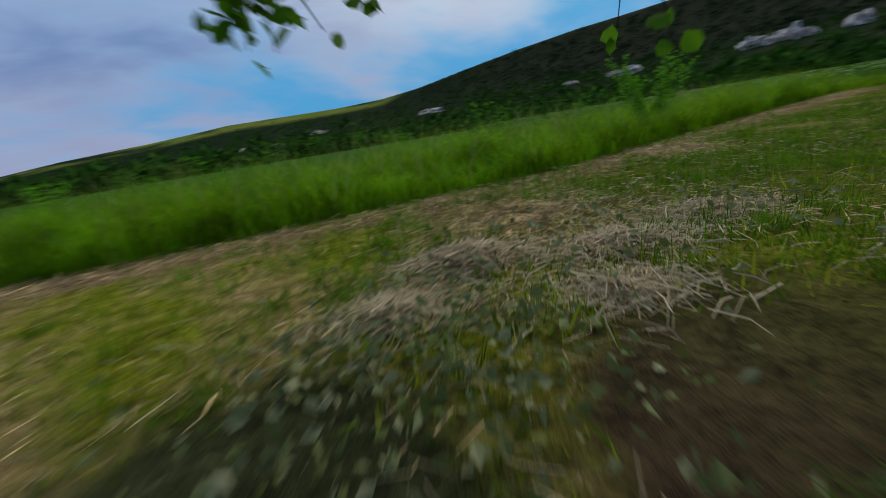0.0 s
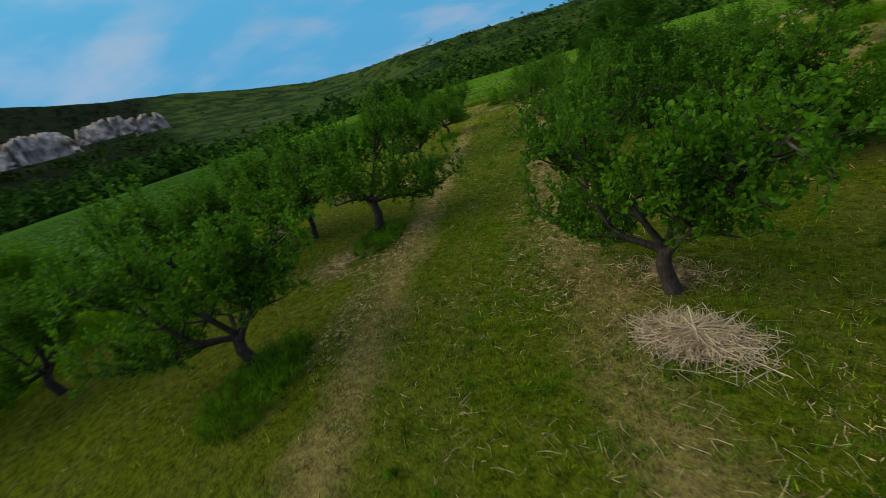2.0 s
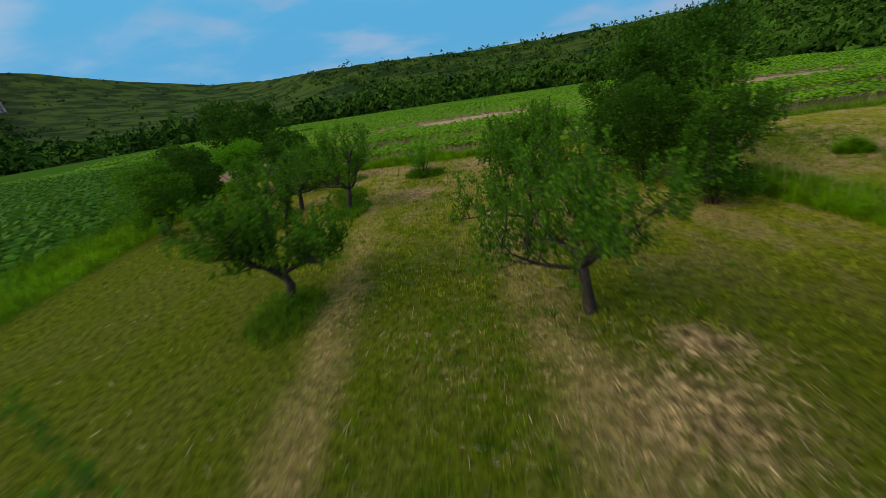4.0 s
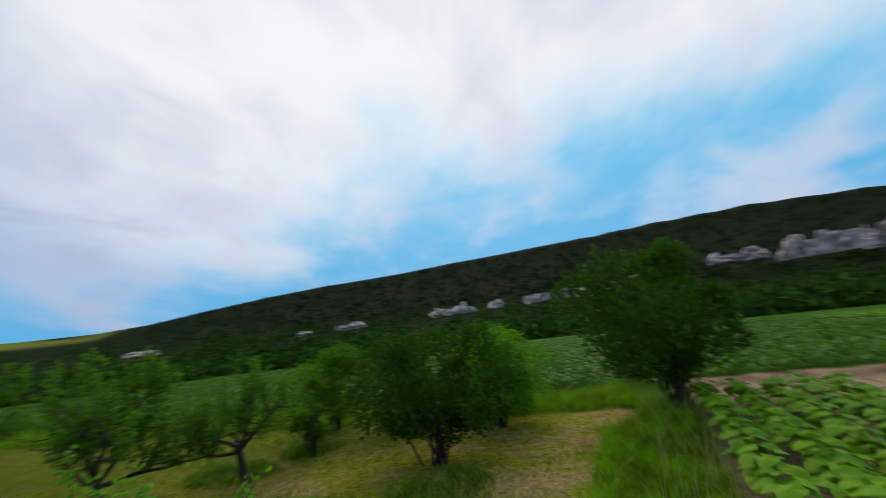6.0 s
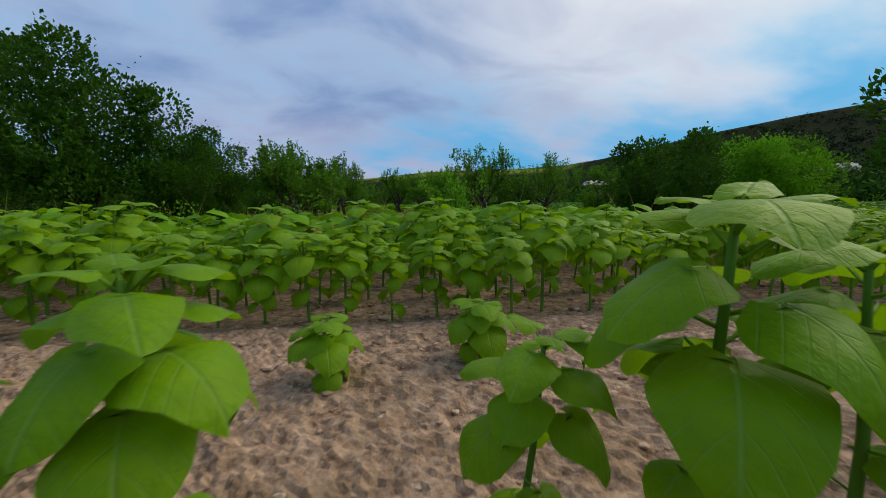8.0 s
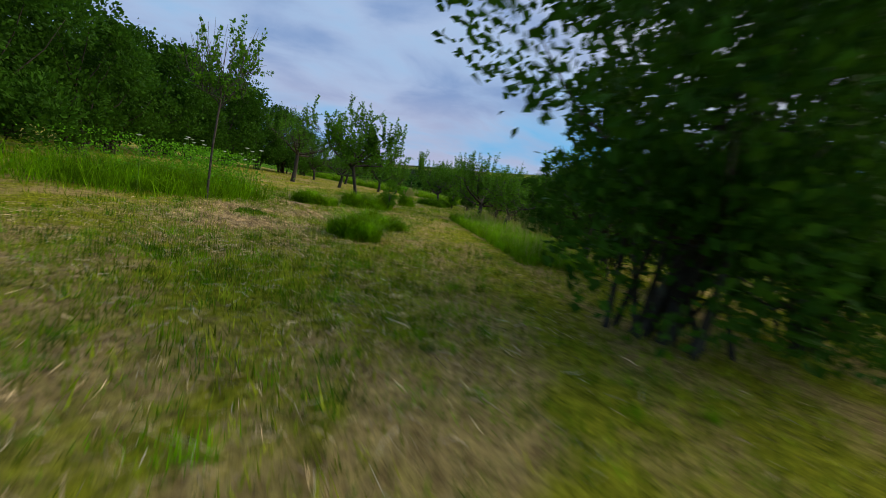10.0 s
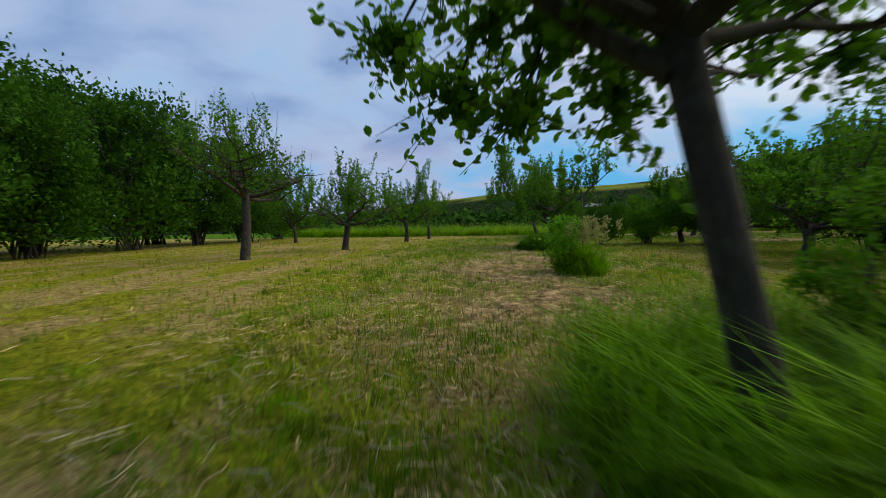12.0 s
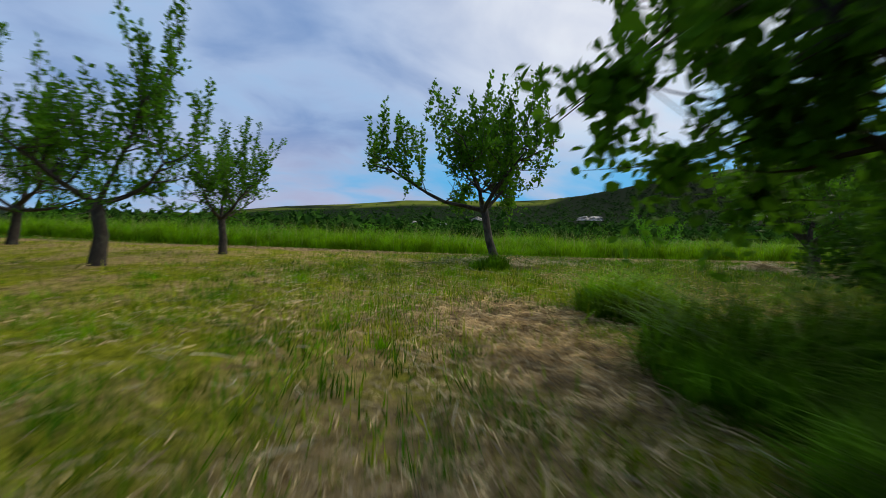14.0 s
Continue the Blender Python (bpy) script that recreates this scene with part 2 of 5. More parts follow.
# ---- the land ----
CENTRE = (14.0, -10.0)
SKYLINE = [(-180, 4.2), (-168, 3.9), (-155, 3.7), (-142, 4.0), (-134, 3.9), (-128, 3.5), (-122, 3.7), (-114, 5.0), (-107, 6.4),
           (-99, 7.4), (-89, 9.3), (-80, 10.5), (-70, 10.9), (-55, 10.7), (-43, 10.2), (-36, 9.6), (-25, 8.8), (-18, 7.9), (-10, 6.5),
           (-5, 5.5), (0, 4.8), (6, 4.5), (19, 4.2), (27, 3.3), (35, 2.6), (45, 1.2), (60, 0.6), (90, 2.0), (180, 4.2)]
RIDGE = [(-180, 420), (-150, 480), (-134, 620), (-126, 950), (-118, 1050), (-110, 1000), (-60, 850), (-10, 850), (0, 1150), (60, 1200), (100, 420), (180, 420)]
CLIFF_R = 500.0


# where the cut hay lies thick, as (x, y, reach)
DRY = [(3.8, -11.0, 0.9), (3.9, -12.4, 0.7), (2.6, -9.0, 0.7), (5.2, -14.9, 0.9), (4.9, -15.9, 0.7), (4.3, -13.9, 0.9), (3.3, -13.2, 0.7), (2.9, -11.6, 0.8), (2.3, -9.7, 0.6), (1.3, -7.2, 0.7), (1.2, -4.6, 0.8), (1.7, -5.6, 0.7), (7.4, -21.9, 0.6), (9.6, -22.6, 1.0), (10.6, -25.4, 1.1), (8.8, -24.4, 0.8), (6.0, -19.9, 0.6),
       (1.0, 3.2, 0.9), (4.0, 5.2, 0.6), (9.3, -0.6, 0.6), (12.4, -5.4, 0.6), (14.6, 3.4, 0.9), (18.2, -2.6, 0.9), (16.0, -10.6, 0.9), (24.9, -24.3, 1.3), (28.2, -23.4, 1.0), (30.6, -22.5, 0.9), (23.2, -22.6, 0.9), (25.4, -18.8, 0.8)]


# bare trodden earth and tree shade put into colour, as (x, y, reach, colour)
# dark brown: soil deepened by crown shade; dark green: tree shade over grass
BARE_AND_SHADED = [(1.05, 0.75, 0.85, (0.11, 0.072, 0.045)), (7.15, -21.35, 0.45, (0.56, 0.38, 0.30)), (7.35, -18.95, 0.35, (0.48, 0.32, 0.25)), (-0.55, 0.75, 0.75, (0.075, 0.085, 0.035)), (14.2, 3.4, 0.4, (0.30, 0.20, 0.14))]


def interp(table, b):
    xs, ys = zip(*table)
    return np.interp(b, xs, ys)


def land_height(x, y):
    """The height of the ground: level orchard and fields, then the valley's far side up to its skyline."""
    dx, dy = np.asarray(x, float) - CENTRE[0], np.asarray(y, float) - CENTRE[1]
    r, b = np.hypot(dx, dy), np.degrees(np.arctan2(-dx, dy))
    ridge = interp(RIDGE, b)
    top = 2.0 + ridge * np.tan(np.radians(interp(SKYLINE, b)))
    k = np.clip((r - 130) / (ridge - 130), 0, 1)
    rise = k ** 2.4
    z = np.where(r < 130, -1.4 * np.clip((r - 55) / 75, 0, 1) ** 2, -1.4 + (top + 1.4) * rise)
    past = np.clip((r - ridge) / 1500, 0, 1)
    return z - past * top * 0.8


def land():
    radii = np.concatenate([np.linspace(0, 60, 25), np.geomspace(63, 600, 55), np.linspace(614, 1260, 47), np.geomspace(1300, 3500, 10)])
    turns = 360
    ang = np.radians(np.arange(turns) * 360 / turns)
    rr, aa = np.meshgrid(radii[1:], ang, indexing="ij")
    x, y = CENTRE[0] - rr * np.sin(aa), CENTRE[1] + rr * np.cos(aa)
    z = land_height(x, y)
    verts = [(CENTRE[0], CENTRE[1], 0.0)] + list(zip(x.ravel().tolist(), y.ravel().tolist(), z.ravel().tolist()))
    faces = [(0, 1 + j, 1 + (j + 1) % turns) for j in range(turns)]
    for i in range(len(radii) - 2):
        a, b = 1 + i * turns, 1 + (i + 1) * turns
        for j in range(turns):
            k = (j + 1) % turns
            faces.append((a + j, b + j, b + k, a + k))
    me = bpy.data.meshes.new("ground")
    me.from_pydata(verts, [], faces)
    me.polygons.foreach_set("use_smooth", [True] * len(faces))
    me.materials.append(ground_material())
    return tagged(new("ground", me), "mown orchard grass, bare field soil and green hillsides", "ground", kind="structure")


def ground_material():
    m, n, l, p = material("ground")
    pos = n.new("ShaderNodeNewGeometry").outputs["Position"]
    sep = n.new("ShaderNodeSeparateXYZ")
    l.new(pos, sep.inputs[0])
    x, y, z = sep.outputs
    wob = calc(n, l, "MULTIPLY", calc(n, l, "SUBTRACT", noise_at(n, l, 0.8, 3), 0.5), 1.6)

    def side(px, py, nx, ny, soft=0.25):
        """0 behind the line through (px, py), 1 past it towards (nx, ny)."""
        s = math.hypot(nx, ny)
        d = calc(n, l, "ADD", calc(n, l, "MULTIPLY", x, nx / s), calc(n, l, "MULTIPLY", y, ny / s))
        d = calc(n, l, "ADD", calc(n, l, "SUBTRACT", d, (px * nx + py * ny) / s), wob)
        k = map_to(n, l, d, -soft, soft)
        return k

    def both(a, b):
        return calc(n, l, "MULTIPLY", a, b)

    def either(a, b):
        return calc(n, l, "MAXIMUM", a, b)

    fine, mid, wide = noise_at(n, l, 22, 5, 0.7), noise_at(n, l, 1.6, 4, 0.6), noise_at(n, l, 0.35, 3, 0.5)
    grain = noise_at(n, l, 90, 3, 0.6)
    # mown grass with dry cuttings, in swaths
    contrast = map_to(n, l, calc(n, l, "ADD", calc(n, l, "MULTIPLY", fine, 0.5), calc(n, l, "MULTIPLY", noise_at(n, l, 6.5, 4, 0.7), 0.5)), 0.36, 0.64)
    dry = blend(n, l, contrast, (0.16, 0.10, 0.045), (0.74, 0.54, 0.22))
    green = blend(n, l, contrast, (0.036, 0.056, 0.005), (0.50, 0.51, 0.035))
    lane = n.new("ShaderNodeMapping")
    lane.vector_type = "TEXTURE"
    lane.inputs["Rotation"].default_value = (0, 0, radians(-62))
    lane.inputs["Scale"].default_value = (3.6, 1.0, 1.0)
    l.new(pos, lane.inputs[0])
    lanes = noise_at(n, l, 1.15, 4, 0.6, lane.outputs[0])
    swath = map_to(n, l, calc(n, l, "ADD", calc(n, l, "ADD", calc(n, l, "MULTIPLY", lanes, 0.8), calc(n, l, "MULTIPLY", mid, 0.5)), calc(n, l, "MULTIPLY", wide, 0.4)), 0.79, 0.92)
    thick = 0.0
    for dx, dy, dr in DRY:
        k = n.new("ShaderNodeVectorMath")
        k.operation = "DISTANCE"
        l.new(pos, k.inputs[0])
        k.inputs[1].default_value = (dx, dy, 0)
        thick = calc(n, l, "MAXIMUM", map_to(n, l, calc(n, l, "ADD", k.outputs["Value"], wob), dr * 1.3, dr * 0.6), thick)
    lawn = blend(n, l, calc(n, l, "MAXIMUM", calc(n, l, "MULTIPLY", swath, 0.85), thick), green, dry)
    earth = blend(n, l, map_to(n, l, noise_at(n, l, 2.2, 4, 0.6), 0.64, 0.74), lawn, (0.24, 0.135, 0.08))
    soil_c = blend(n, l, map_to(n, l, noise_at(n, l, 11, 8, 0.75), 0.36, 0.64), (0.18, 0.105, 0.064), (0.72, 0.50, 0.34))
    meadow = blend(n, l, fine, (0.03, 0.085, 0.004), (0.10, 0.24, 0.010))
    crop = blend(n, l, noise_at(n, l, 3.0, 4, 0.6), (0.018, 0.065, 0.004), (0.055, 0.165, 0.008))
    # woodland floor, its colour darkened to stand for shade between the crowns
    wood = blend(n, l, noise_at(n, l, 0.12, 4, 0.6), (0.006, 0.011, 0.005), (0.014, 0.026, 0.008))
    pasture = blend(n, l, noise_at(n, l, 0.02, 4, 0.6), (0.06, 0.10, 0.012), (0.20, 0.22, 0.03))
    # two straw-coloured lanes along the eastern alley
    off = calc(n, l, "ADD", calc(n, l, "ADD", calc(n, l, "MULTIPLY", x, 0.835), calc(n, l, "MULTIPLY", y, 0.55)), calc(n, l, "MULTIPLY", wob, 0.7))
    lanes_e = 0.0
    for at, half in ((8.6, 0.75), (12.3, 0.6)):
        lanes_e = calc(n, l, "MAXIMUM", map_to(n, l, calc(n, l, "ABSOLUTE", calc(n, l, "SUBTRACT", off, at)), half, half * 0.2, 0.0, 0.5), lanes_e)
    lanes_e = both(lanes_e, side(5.0, 2.0, 0.835, 0.55, 0.5))
    for dx, dy, dr, tint in BARE_AND_SHADED:
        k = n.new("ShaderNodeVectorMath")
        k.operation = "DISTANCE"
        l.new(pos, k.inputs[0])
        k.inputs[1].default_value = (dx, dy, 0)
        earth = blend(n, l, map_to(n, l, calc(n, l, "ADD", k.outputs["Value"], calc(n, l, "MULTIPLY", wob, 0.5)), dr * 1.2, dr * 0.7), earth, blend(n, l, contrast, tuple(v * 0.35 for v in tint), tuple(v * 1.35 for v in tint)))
    # the eastern alley's sward is greener, and its colour darkened for the trees' shade
    shaded_green = both(side(3.0, -1.0, 0.862, 0.509, 1.5), side(0, -16, 0, 1, 3.0))
    c = blend(n, l, both(shaded_green, 0.92), earth, blend(n, l, contrast, (0.018, 0.036, 0.003), (0.18, 0.235, 0.014)))
    c = blend(n, l, lanes_e, c, dry)
    north = both(side(9.4, 9.3, -0.45, 0.893), side(-2.7, 4.35, -0.19, 0.98))
    east = side(30.0, -8.0, 0.83, 0.557)
    far_south = side(*south(0, 1.0), SOUTH_OUT.x, SOUTH_OUT.y, 0.3)
    rim = both(both(side(9.4, 9.3 - 1.0, -0.45, 0.893), side(-2.7, 4.35 - 0.95, -0.19, 0.98)), map_to(n, l, mid, 0.27, 0.42))
    c = blend(n, l, rim, c, blend(n, l, contrast, (0.15, 0.085, 0.045), (0.58, 0.39, 0.22)))
    c = blend(n, l, either(north, east), c, meadow)
    c = blend(n, l, side(*south(0, -0.1), SOUTH_OUT.x, SOUTH_OUT.y), c, meadow)
    c = blend(n, l, far_south, c, soil_c)
    east_field = either(side(33.5, -5.5, 0.83, 0.557), both(side(9.0, 13.6, -0.44, 0.9), side(2.0, 9.0, 0.5, 1.0)))
    c = blend(n, l, east_field, c, crop)
    dist = n.new("ShaderNodeVectorMath")
    dist.operation = "DISTANCE"
    l.new(pos, dist.inputs[0])
    dist.inputs[1].default_value = (*CENTRE, 0)
    r = dist.outputs["Value"]
    c = blend(n, l, both(map_to(n, l, r, 45, 70), far_south), c, crop)
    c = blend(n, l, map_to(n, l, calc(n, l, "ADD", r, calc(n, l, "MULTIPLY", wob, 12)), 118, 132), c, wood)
    open_land = both(map_to(n, l, r, 135, 175), side(14, -10, -0.242, -0.970, 30))
    c = blend(n, l, open_land, c, blend(n, l, map_to(n, l, noise_at(n, l, 0.03, 5, 0.65), 0.44, 0.56), (0.050, 0.085, 0.014), (0.014, 0.034, 0.008)))
    tops = map_to(n, l, noise_at(n, l, 0.006, 3), 0.45, 0.6)
    c = blend(n, l, both(both(map_to(n, l, r, 1030, 1090), tops), side(14, -10, -0.99, 0.14, 20)), c, pasture)
    l.new(c, p.inputs["Base Color"])
    p.inputs["Roughness"].default_value = 0.95
    p.inputs["Specular IOR Level"].default_value = 0.02
    lump = calc(n, l, "ADD", fine, calc(n, l, "MULTIPLY", grain, 0.5))
    bump(n, l, p, calc(n, l, "ADD", lump, calc(n, l, "MULTIPLY", noise_at(n, l, 5.0, 4, 0.6), 1.2)), 1.0, 0.07)
    return m


land()


# ---- builders ----
def mesh_of(name, verts, faces, mats, index=None, smooth=False):
    me = bpy.data.meshes.new(name)
    me.from_pydata(verts if isinstance(verts, list) else verts.tolist(), [], faces if isinstance(faces, list) else faces.tolist())
    for m in mats if isinstance(mats, (list, tuple)) else [mats]:
        me.materials.append(m)
    if index is not None:
        me.polygons.foreach_set("material_index", index)
    if smooth:
        me.polygons.foreach_set("use_smooth", [True] * len(me.polygons))
    return me


def part(name, me, parent, label=""):
    ob = new(name, me)
    ob.parent = parent
    if label:
        ob["label"] = label
    return ob


class Tubes:
    """Tapered round limbs gathered into one mesh."""

    def __init__(self):
        self.v, self.f = [], []

    def add(self, points, radii, sides=6):
        base = len(self.v)
        for i, (p, r) in enumerate(zip(points, radii)):
            a = points[max(i - 1, 0)]
            b = points[min(i + 1, len(points) - 1)]
            t = (Vector(b) - Vector(a)).normalized()
            u = t.orthogonal().normalized()
            w = t.cross(u)
            for k in range(sides):
                q = 2 * math.pi * k / sides
                self.v.append(tuple(Vector(p) + (u * math.cos(q) + w * math.sin(q)) * r))
        for i in range(len(points) - 1):
            for k in range(sides):
                j = (k + 1) % sides
                a, b = base + i * sides, base + (i + 1) * sides
                self.f.append((a + k, a + j, b + j, b + k))
        self.f.append(tuple(base + (len(points) - 1) * sides + k for k in range(sides)))


def leaves_mesh(name, spots, rng, size, mat, spread=0.35, oval=False):
    """Many small leaves, each folded along its midrib and pointing out from its spot along a given way."""
    spots = np.array(spots)
    p, way = spots[:, :3], spots[:, 3:6]
    c = len(p)
    d = way + rng.normal(0, 0.55, (c, 3)) + [0, 0, 0.1]
    d /= np.linalg.norm(d, axis=1, keepdims=True)
    side = np.cross(d, rng.normal(0, 1, (c, 3)))
    side /= np.linalg.norm(side, axis=1, keepdims=True)
    up = np.cross(side, d)
    ln = size * rng.uniform(0.65, 1.25, (c, 1))
    wd = ln * rng.uniform(0.27, 0.40, (c, 1))
    p = p + rng.normal(0, spread * size, (c, 3))
    a, b = p, p + d * ln
    if oval:
        n1, n2 = p + d * ln * 0.32, p + d * ln * 0.70
        v = np.stack([a, n1 + side * wd * 0.85 + up * wd * 0.3, n2 + side * wd * 0.9 + up * wd * 0.3, b - d * ln * 0.02, n2 - side * wd * 0.9 + up * wd * 0.3, n1 - side * wd * 0.85 + up * wd * 0.3], 1).reshape(-1, 3)
        i = np.arange(c)[:, None] * 6
        return mesh_of(name, v, np.concatenate([i + [0, 1, 2, 3], i + [0, 3, 4, 5]]), mat)
    m = p + d * ln * 0.58
    v = np.stack([a, m + side * wd + up * wd * 0.35, b, m - side * wd + up * wd * 0.35], 1).reshape(-1, 3)
    i = np.arange(c)[:, None] * 4
    f = np.concatenate([i + [0, 1, 2], i + [0, 2, 3]], 1).reshape(-1, 3)
    return mesh_of(name, v, f, mat)


def curve_points(start, way, length, steps, rng, bend=0.25, rise=0.0):
    pts, d, p = [Vector(start)], Vector(way).normalized(), Vector(start)
    for _ in range(steps):
        d = (d + Vector(rng.normal(0, bend, 3)) * 0.5 + Vector((0, 0, rise))).normalized()
        p = p + d * (length / steps)
        pts.append(p.copy())
    return pts


def tree_meshes(seed, height=3.6, reach=1.7, trunk=0.85, girth=0.11, lean=(0.1, 0.0), leaf=0.078, density=1.0, bare=0.0, mat=None, limbs=6, upright=0.8, low_limbs=(), ways=None, pruned=None, oval=False, gap=-0.16):
    """A pruned fruit tree: short trunk, spreading limbs, upright shoots sleeved in leaves. Two meshes: wood and leaves."""
    rng = np.random.default_rng(seed)
    tubes, spots = Tubes(), []
    top = Vector((lean[0], lean[1], trunk))
    mid = top * 0.5 + Vector(rng.normal(0, 0.03, 3))
    tubes.add([Vector((0, 0, -0.08)), Vector((0, 0, 0.06)), mid, top], [girth * 1.35, girth * 1.1, girth * 0.9, girth * 0.85], 9)
    turn = rng.uniform(0, 6.28)
    arms = []
    for i in range(limbs):
        tilt = rng.uniform(0.08, 0.95) if i else 1.6
        arms.append((turn + i * 6.283 / limbs + rng.normal(0, 0.25), tilt, reach * rng.uniform(0.85, 1.2) * (0.8 + 0.28 * tilt)))
    if ways:
        arms = [(radians(a), tilt, ln) for a, tilt, ln in ways]

    def shoot(start, out, length):
        if noise.noise((start[0] * 1.5 + seed * 3.7, start[1] * 1.5, start[2] * 1.9)) < gap and rng.random() < 0.88:
            return
        sh = curve_points(start, out, length, 3, rng, 0.16, 0.14)
        tubes.add([sh[0], sh[3]], [0.007, 0.003], 3)
        if rng.random() < bare:
            return
        w = (sh[3] - sh[0]).normalized()
        steps = max(3, int(length * 25 * density))
        for e in np.linspace(0.08, 1.0, steps):
            pt = sh[0].lerp(sh[3], float(e))
            for _ in range(3):
                spots.append((*pt, *(Vector(rng.normal(0, 1, 3)).normalized() * 0.9 + w * 0.55)))

    for a, tilt, ln in arms:
        way = Vector((math.cos(a), math.sin(a), tilt))
        limb = curve_points(top - Vector((0, 0, rng.uniform(0, 0.2))), way, ln, 6, rng, 0.28, 0.05)
        g = girth * rng.uniform(0.42, 0.6)
        tubes.add(limb, [g * (1 - 0.12 * k) for k in range(7)], 6)
        for k in range(2, 7):
            for _ in range(2):
                a2 = rng.uniform(0, 6.28)
                side = Vector((math.cos(a2), math.sin(a2), rng.uniform(-0.5, 0.8)))
                br = curve_points(limb[k], side + Vector(way).normalized() * 0.5, reach * rng.uniform(0.35, 0.65), 4, rng, 0.35, 0.08)
                tubes.add(br, [g * 0.36 * (1 - 0.2 * q) for q in range(5)], 4)
                for q in range(1, 5):
                    for _ in range(2):
                        room = max(0.25, (height - br[q].z) * 0.6)
                        tall = rng.random()
                        sl = min(room, rng.uniform(0.45, 0.95) * upright if tall < 0.42 else rng.uniform(0.15, 0.38))
                        out = Vector((rng.normal(0, 0.32), rng.normal(0, 0.32), 1.1)) if tall < 0.42 else Vector((rng.normal(0, 0.8), rng.normal(0, 0.8), rng.uniform(-0.6, 0.7)))
                        shoot(br[q], out, sl)
    for tip in low_limbs:
        tip = Vector(tip)
        start = top + Vector((0, 0, 0.25))
        arm = [start, start.lerp(tip, 0.5) + Vector((0, 0, 0.35)), start.lerp(tip, 0.8) + Vector((0, 0, 0.22)), tip]
        tubes.add(arm, [girth * 0.35, girth * 0.25, 0.012, 0.005], 5)
        for _ in range(48):
            e = rng.uniform(0.45, 1.0)
            pt = arm[2].lerp(tip, e) if e > 0.7 else arm[1].lerp(arm[2], e)
            way = Vector((rng.normal(0, 0.6), rng.normal(0, 0.6), rng.normal(-0.3, 0.6))) * 0.3
            tubes.add([pt, pt + way], [0.005, 0.002], 3)
            for q in np.linspace(0.1, 1.0, 12):
                spots.append((*(pt + way * float(q)), *Vector(rng.normal(0, 1, 3)).normalized()))
    if pruned:
        spots = [s for s in spots if (Vector(s[:3]) - Vector(pruned[:3])).length > pruned[3]]
    wood = mesh_of("trunk", [tuple(v) for v in tubes.v], tubes.f, BARK, smooth=True)
    crown = leaves_mesh("crown", spots, rng, leaf, mat or LEAF, oval=oval)
    return wood, crown


def bush_meshes(seed, height, reach, leaf, mat, count, low=0.05):
    """A dense shrub or wood-edge tree: stems, and leaves over many uneven clumps."""
    rng = np.random.default_rng(seed)
    tubes, spots = Tubes(), []
    clumps = []
    for i in range(int(16 + reach * 9)):
        a, q = rng.uniform(0, 6.28), rng.uniform(0, 1) ** 0.6
        h = rng.uniform(low + 0.12, 0.93)
        wide = math.sin(math.pi * min(1, max(0.08, (h - low * 0.7) / (1.12 - low * 0.7)))) ** 0.6
        c = Vector((math.cos(a) * q * reach * wide, math.sin(a) * q * reach * wide, h * height))
        clumps.append((c, rng.uniform(0.16, 0.44) * min(reach, height * 0.5)))
        if i % 2 == 0:
            foot = Vector((rng.normal(0, 0.08) * reach, rng.normal(0, 0.08) * reach, -0.05))
            br = [foot, foot.lerp(c, 0.35) + Vector(rng.normal(0, 0.06, 3)) + Vector((0, 0, 0.12 * height)), foot.lerp(c, 0.75), c]
            g = 0.010 + 0.006 * height
            tubes.add(br, [g, g * 0.7, g * 0.4, g * 0.15], 5)
    tubes.add([Vector((0, 0, -0.05)), Vector((0.03, 0, 0.2 * height)), Vector((0, 0.05, 0.6 * height))], [0.02 + 0.016 * height, 0.015 + 0.012 * height, 0.02], 8)
    per = count // len(clumps)
    for c, r in clumps:
        for _ in range(per):
            o = Vector(rng.normal(0, 1, 3)).normalized()
            o.z = o.z * 0.8 + 0.12
            pt = c + o * r * (0.55 + 0.55 * rng.random() ** 0.5)
            if pt.z > 0.03:
                spots.append((*pt, *(o + Vector((0, 0, 0.5)))))
        for _ in range(4):
            tip = c + Vector((rng.normal(0, 0.5), rng.normal(0, 0.5), rng.uniform(0.7, 1.5))) * r
            for e in np.linspace(0.2, 1, 9):
                pt = c.lerp(tip, float(e))
                if pt.z > 0.03:
                    spots.append((*pt, *Vector(rng.normal(0, 1, 3)).normalized()))
    wood = mesh_of("trunk", [tuple(v) for v in tubes.v], tubes.f, BARK, smooth=True)
    return wood, leaves_mesh("crown", spots, rng, leaf, mat)


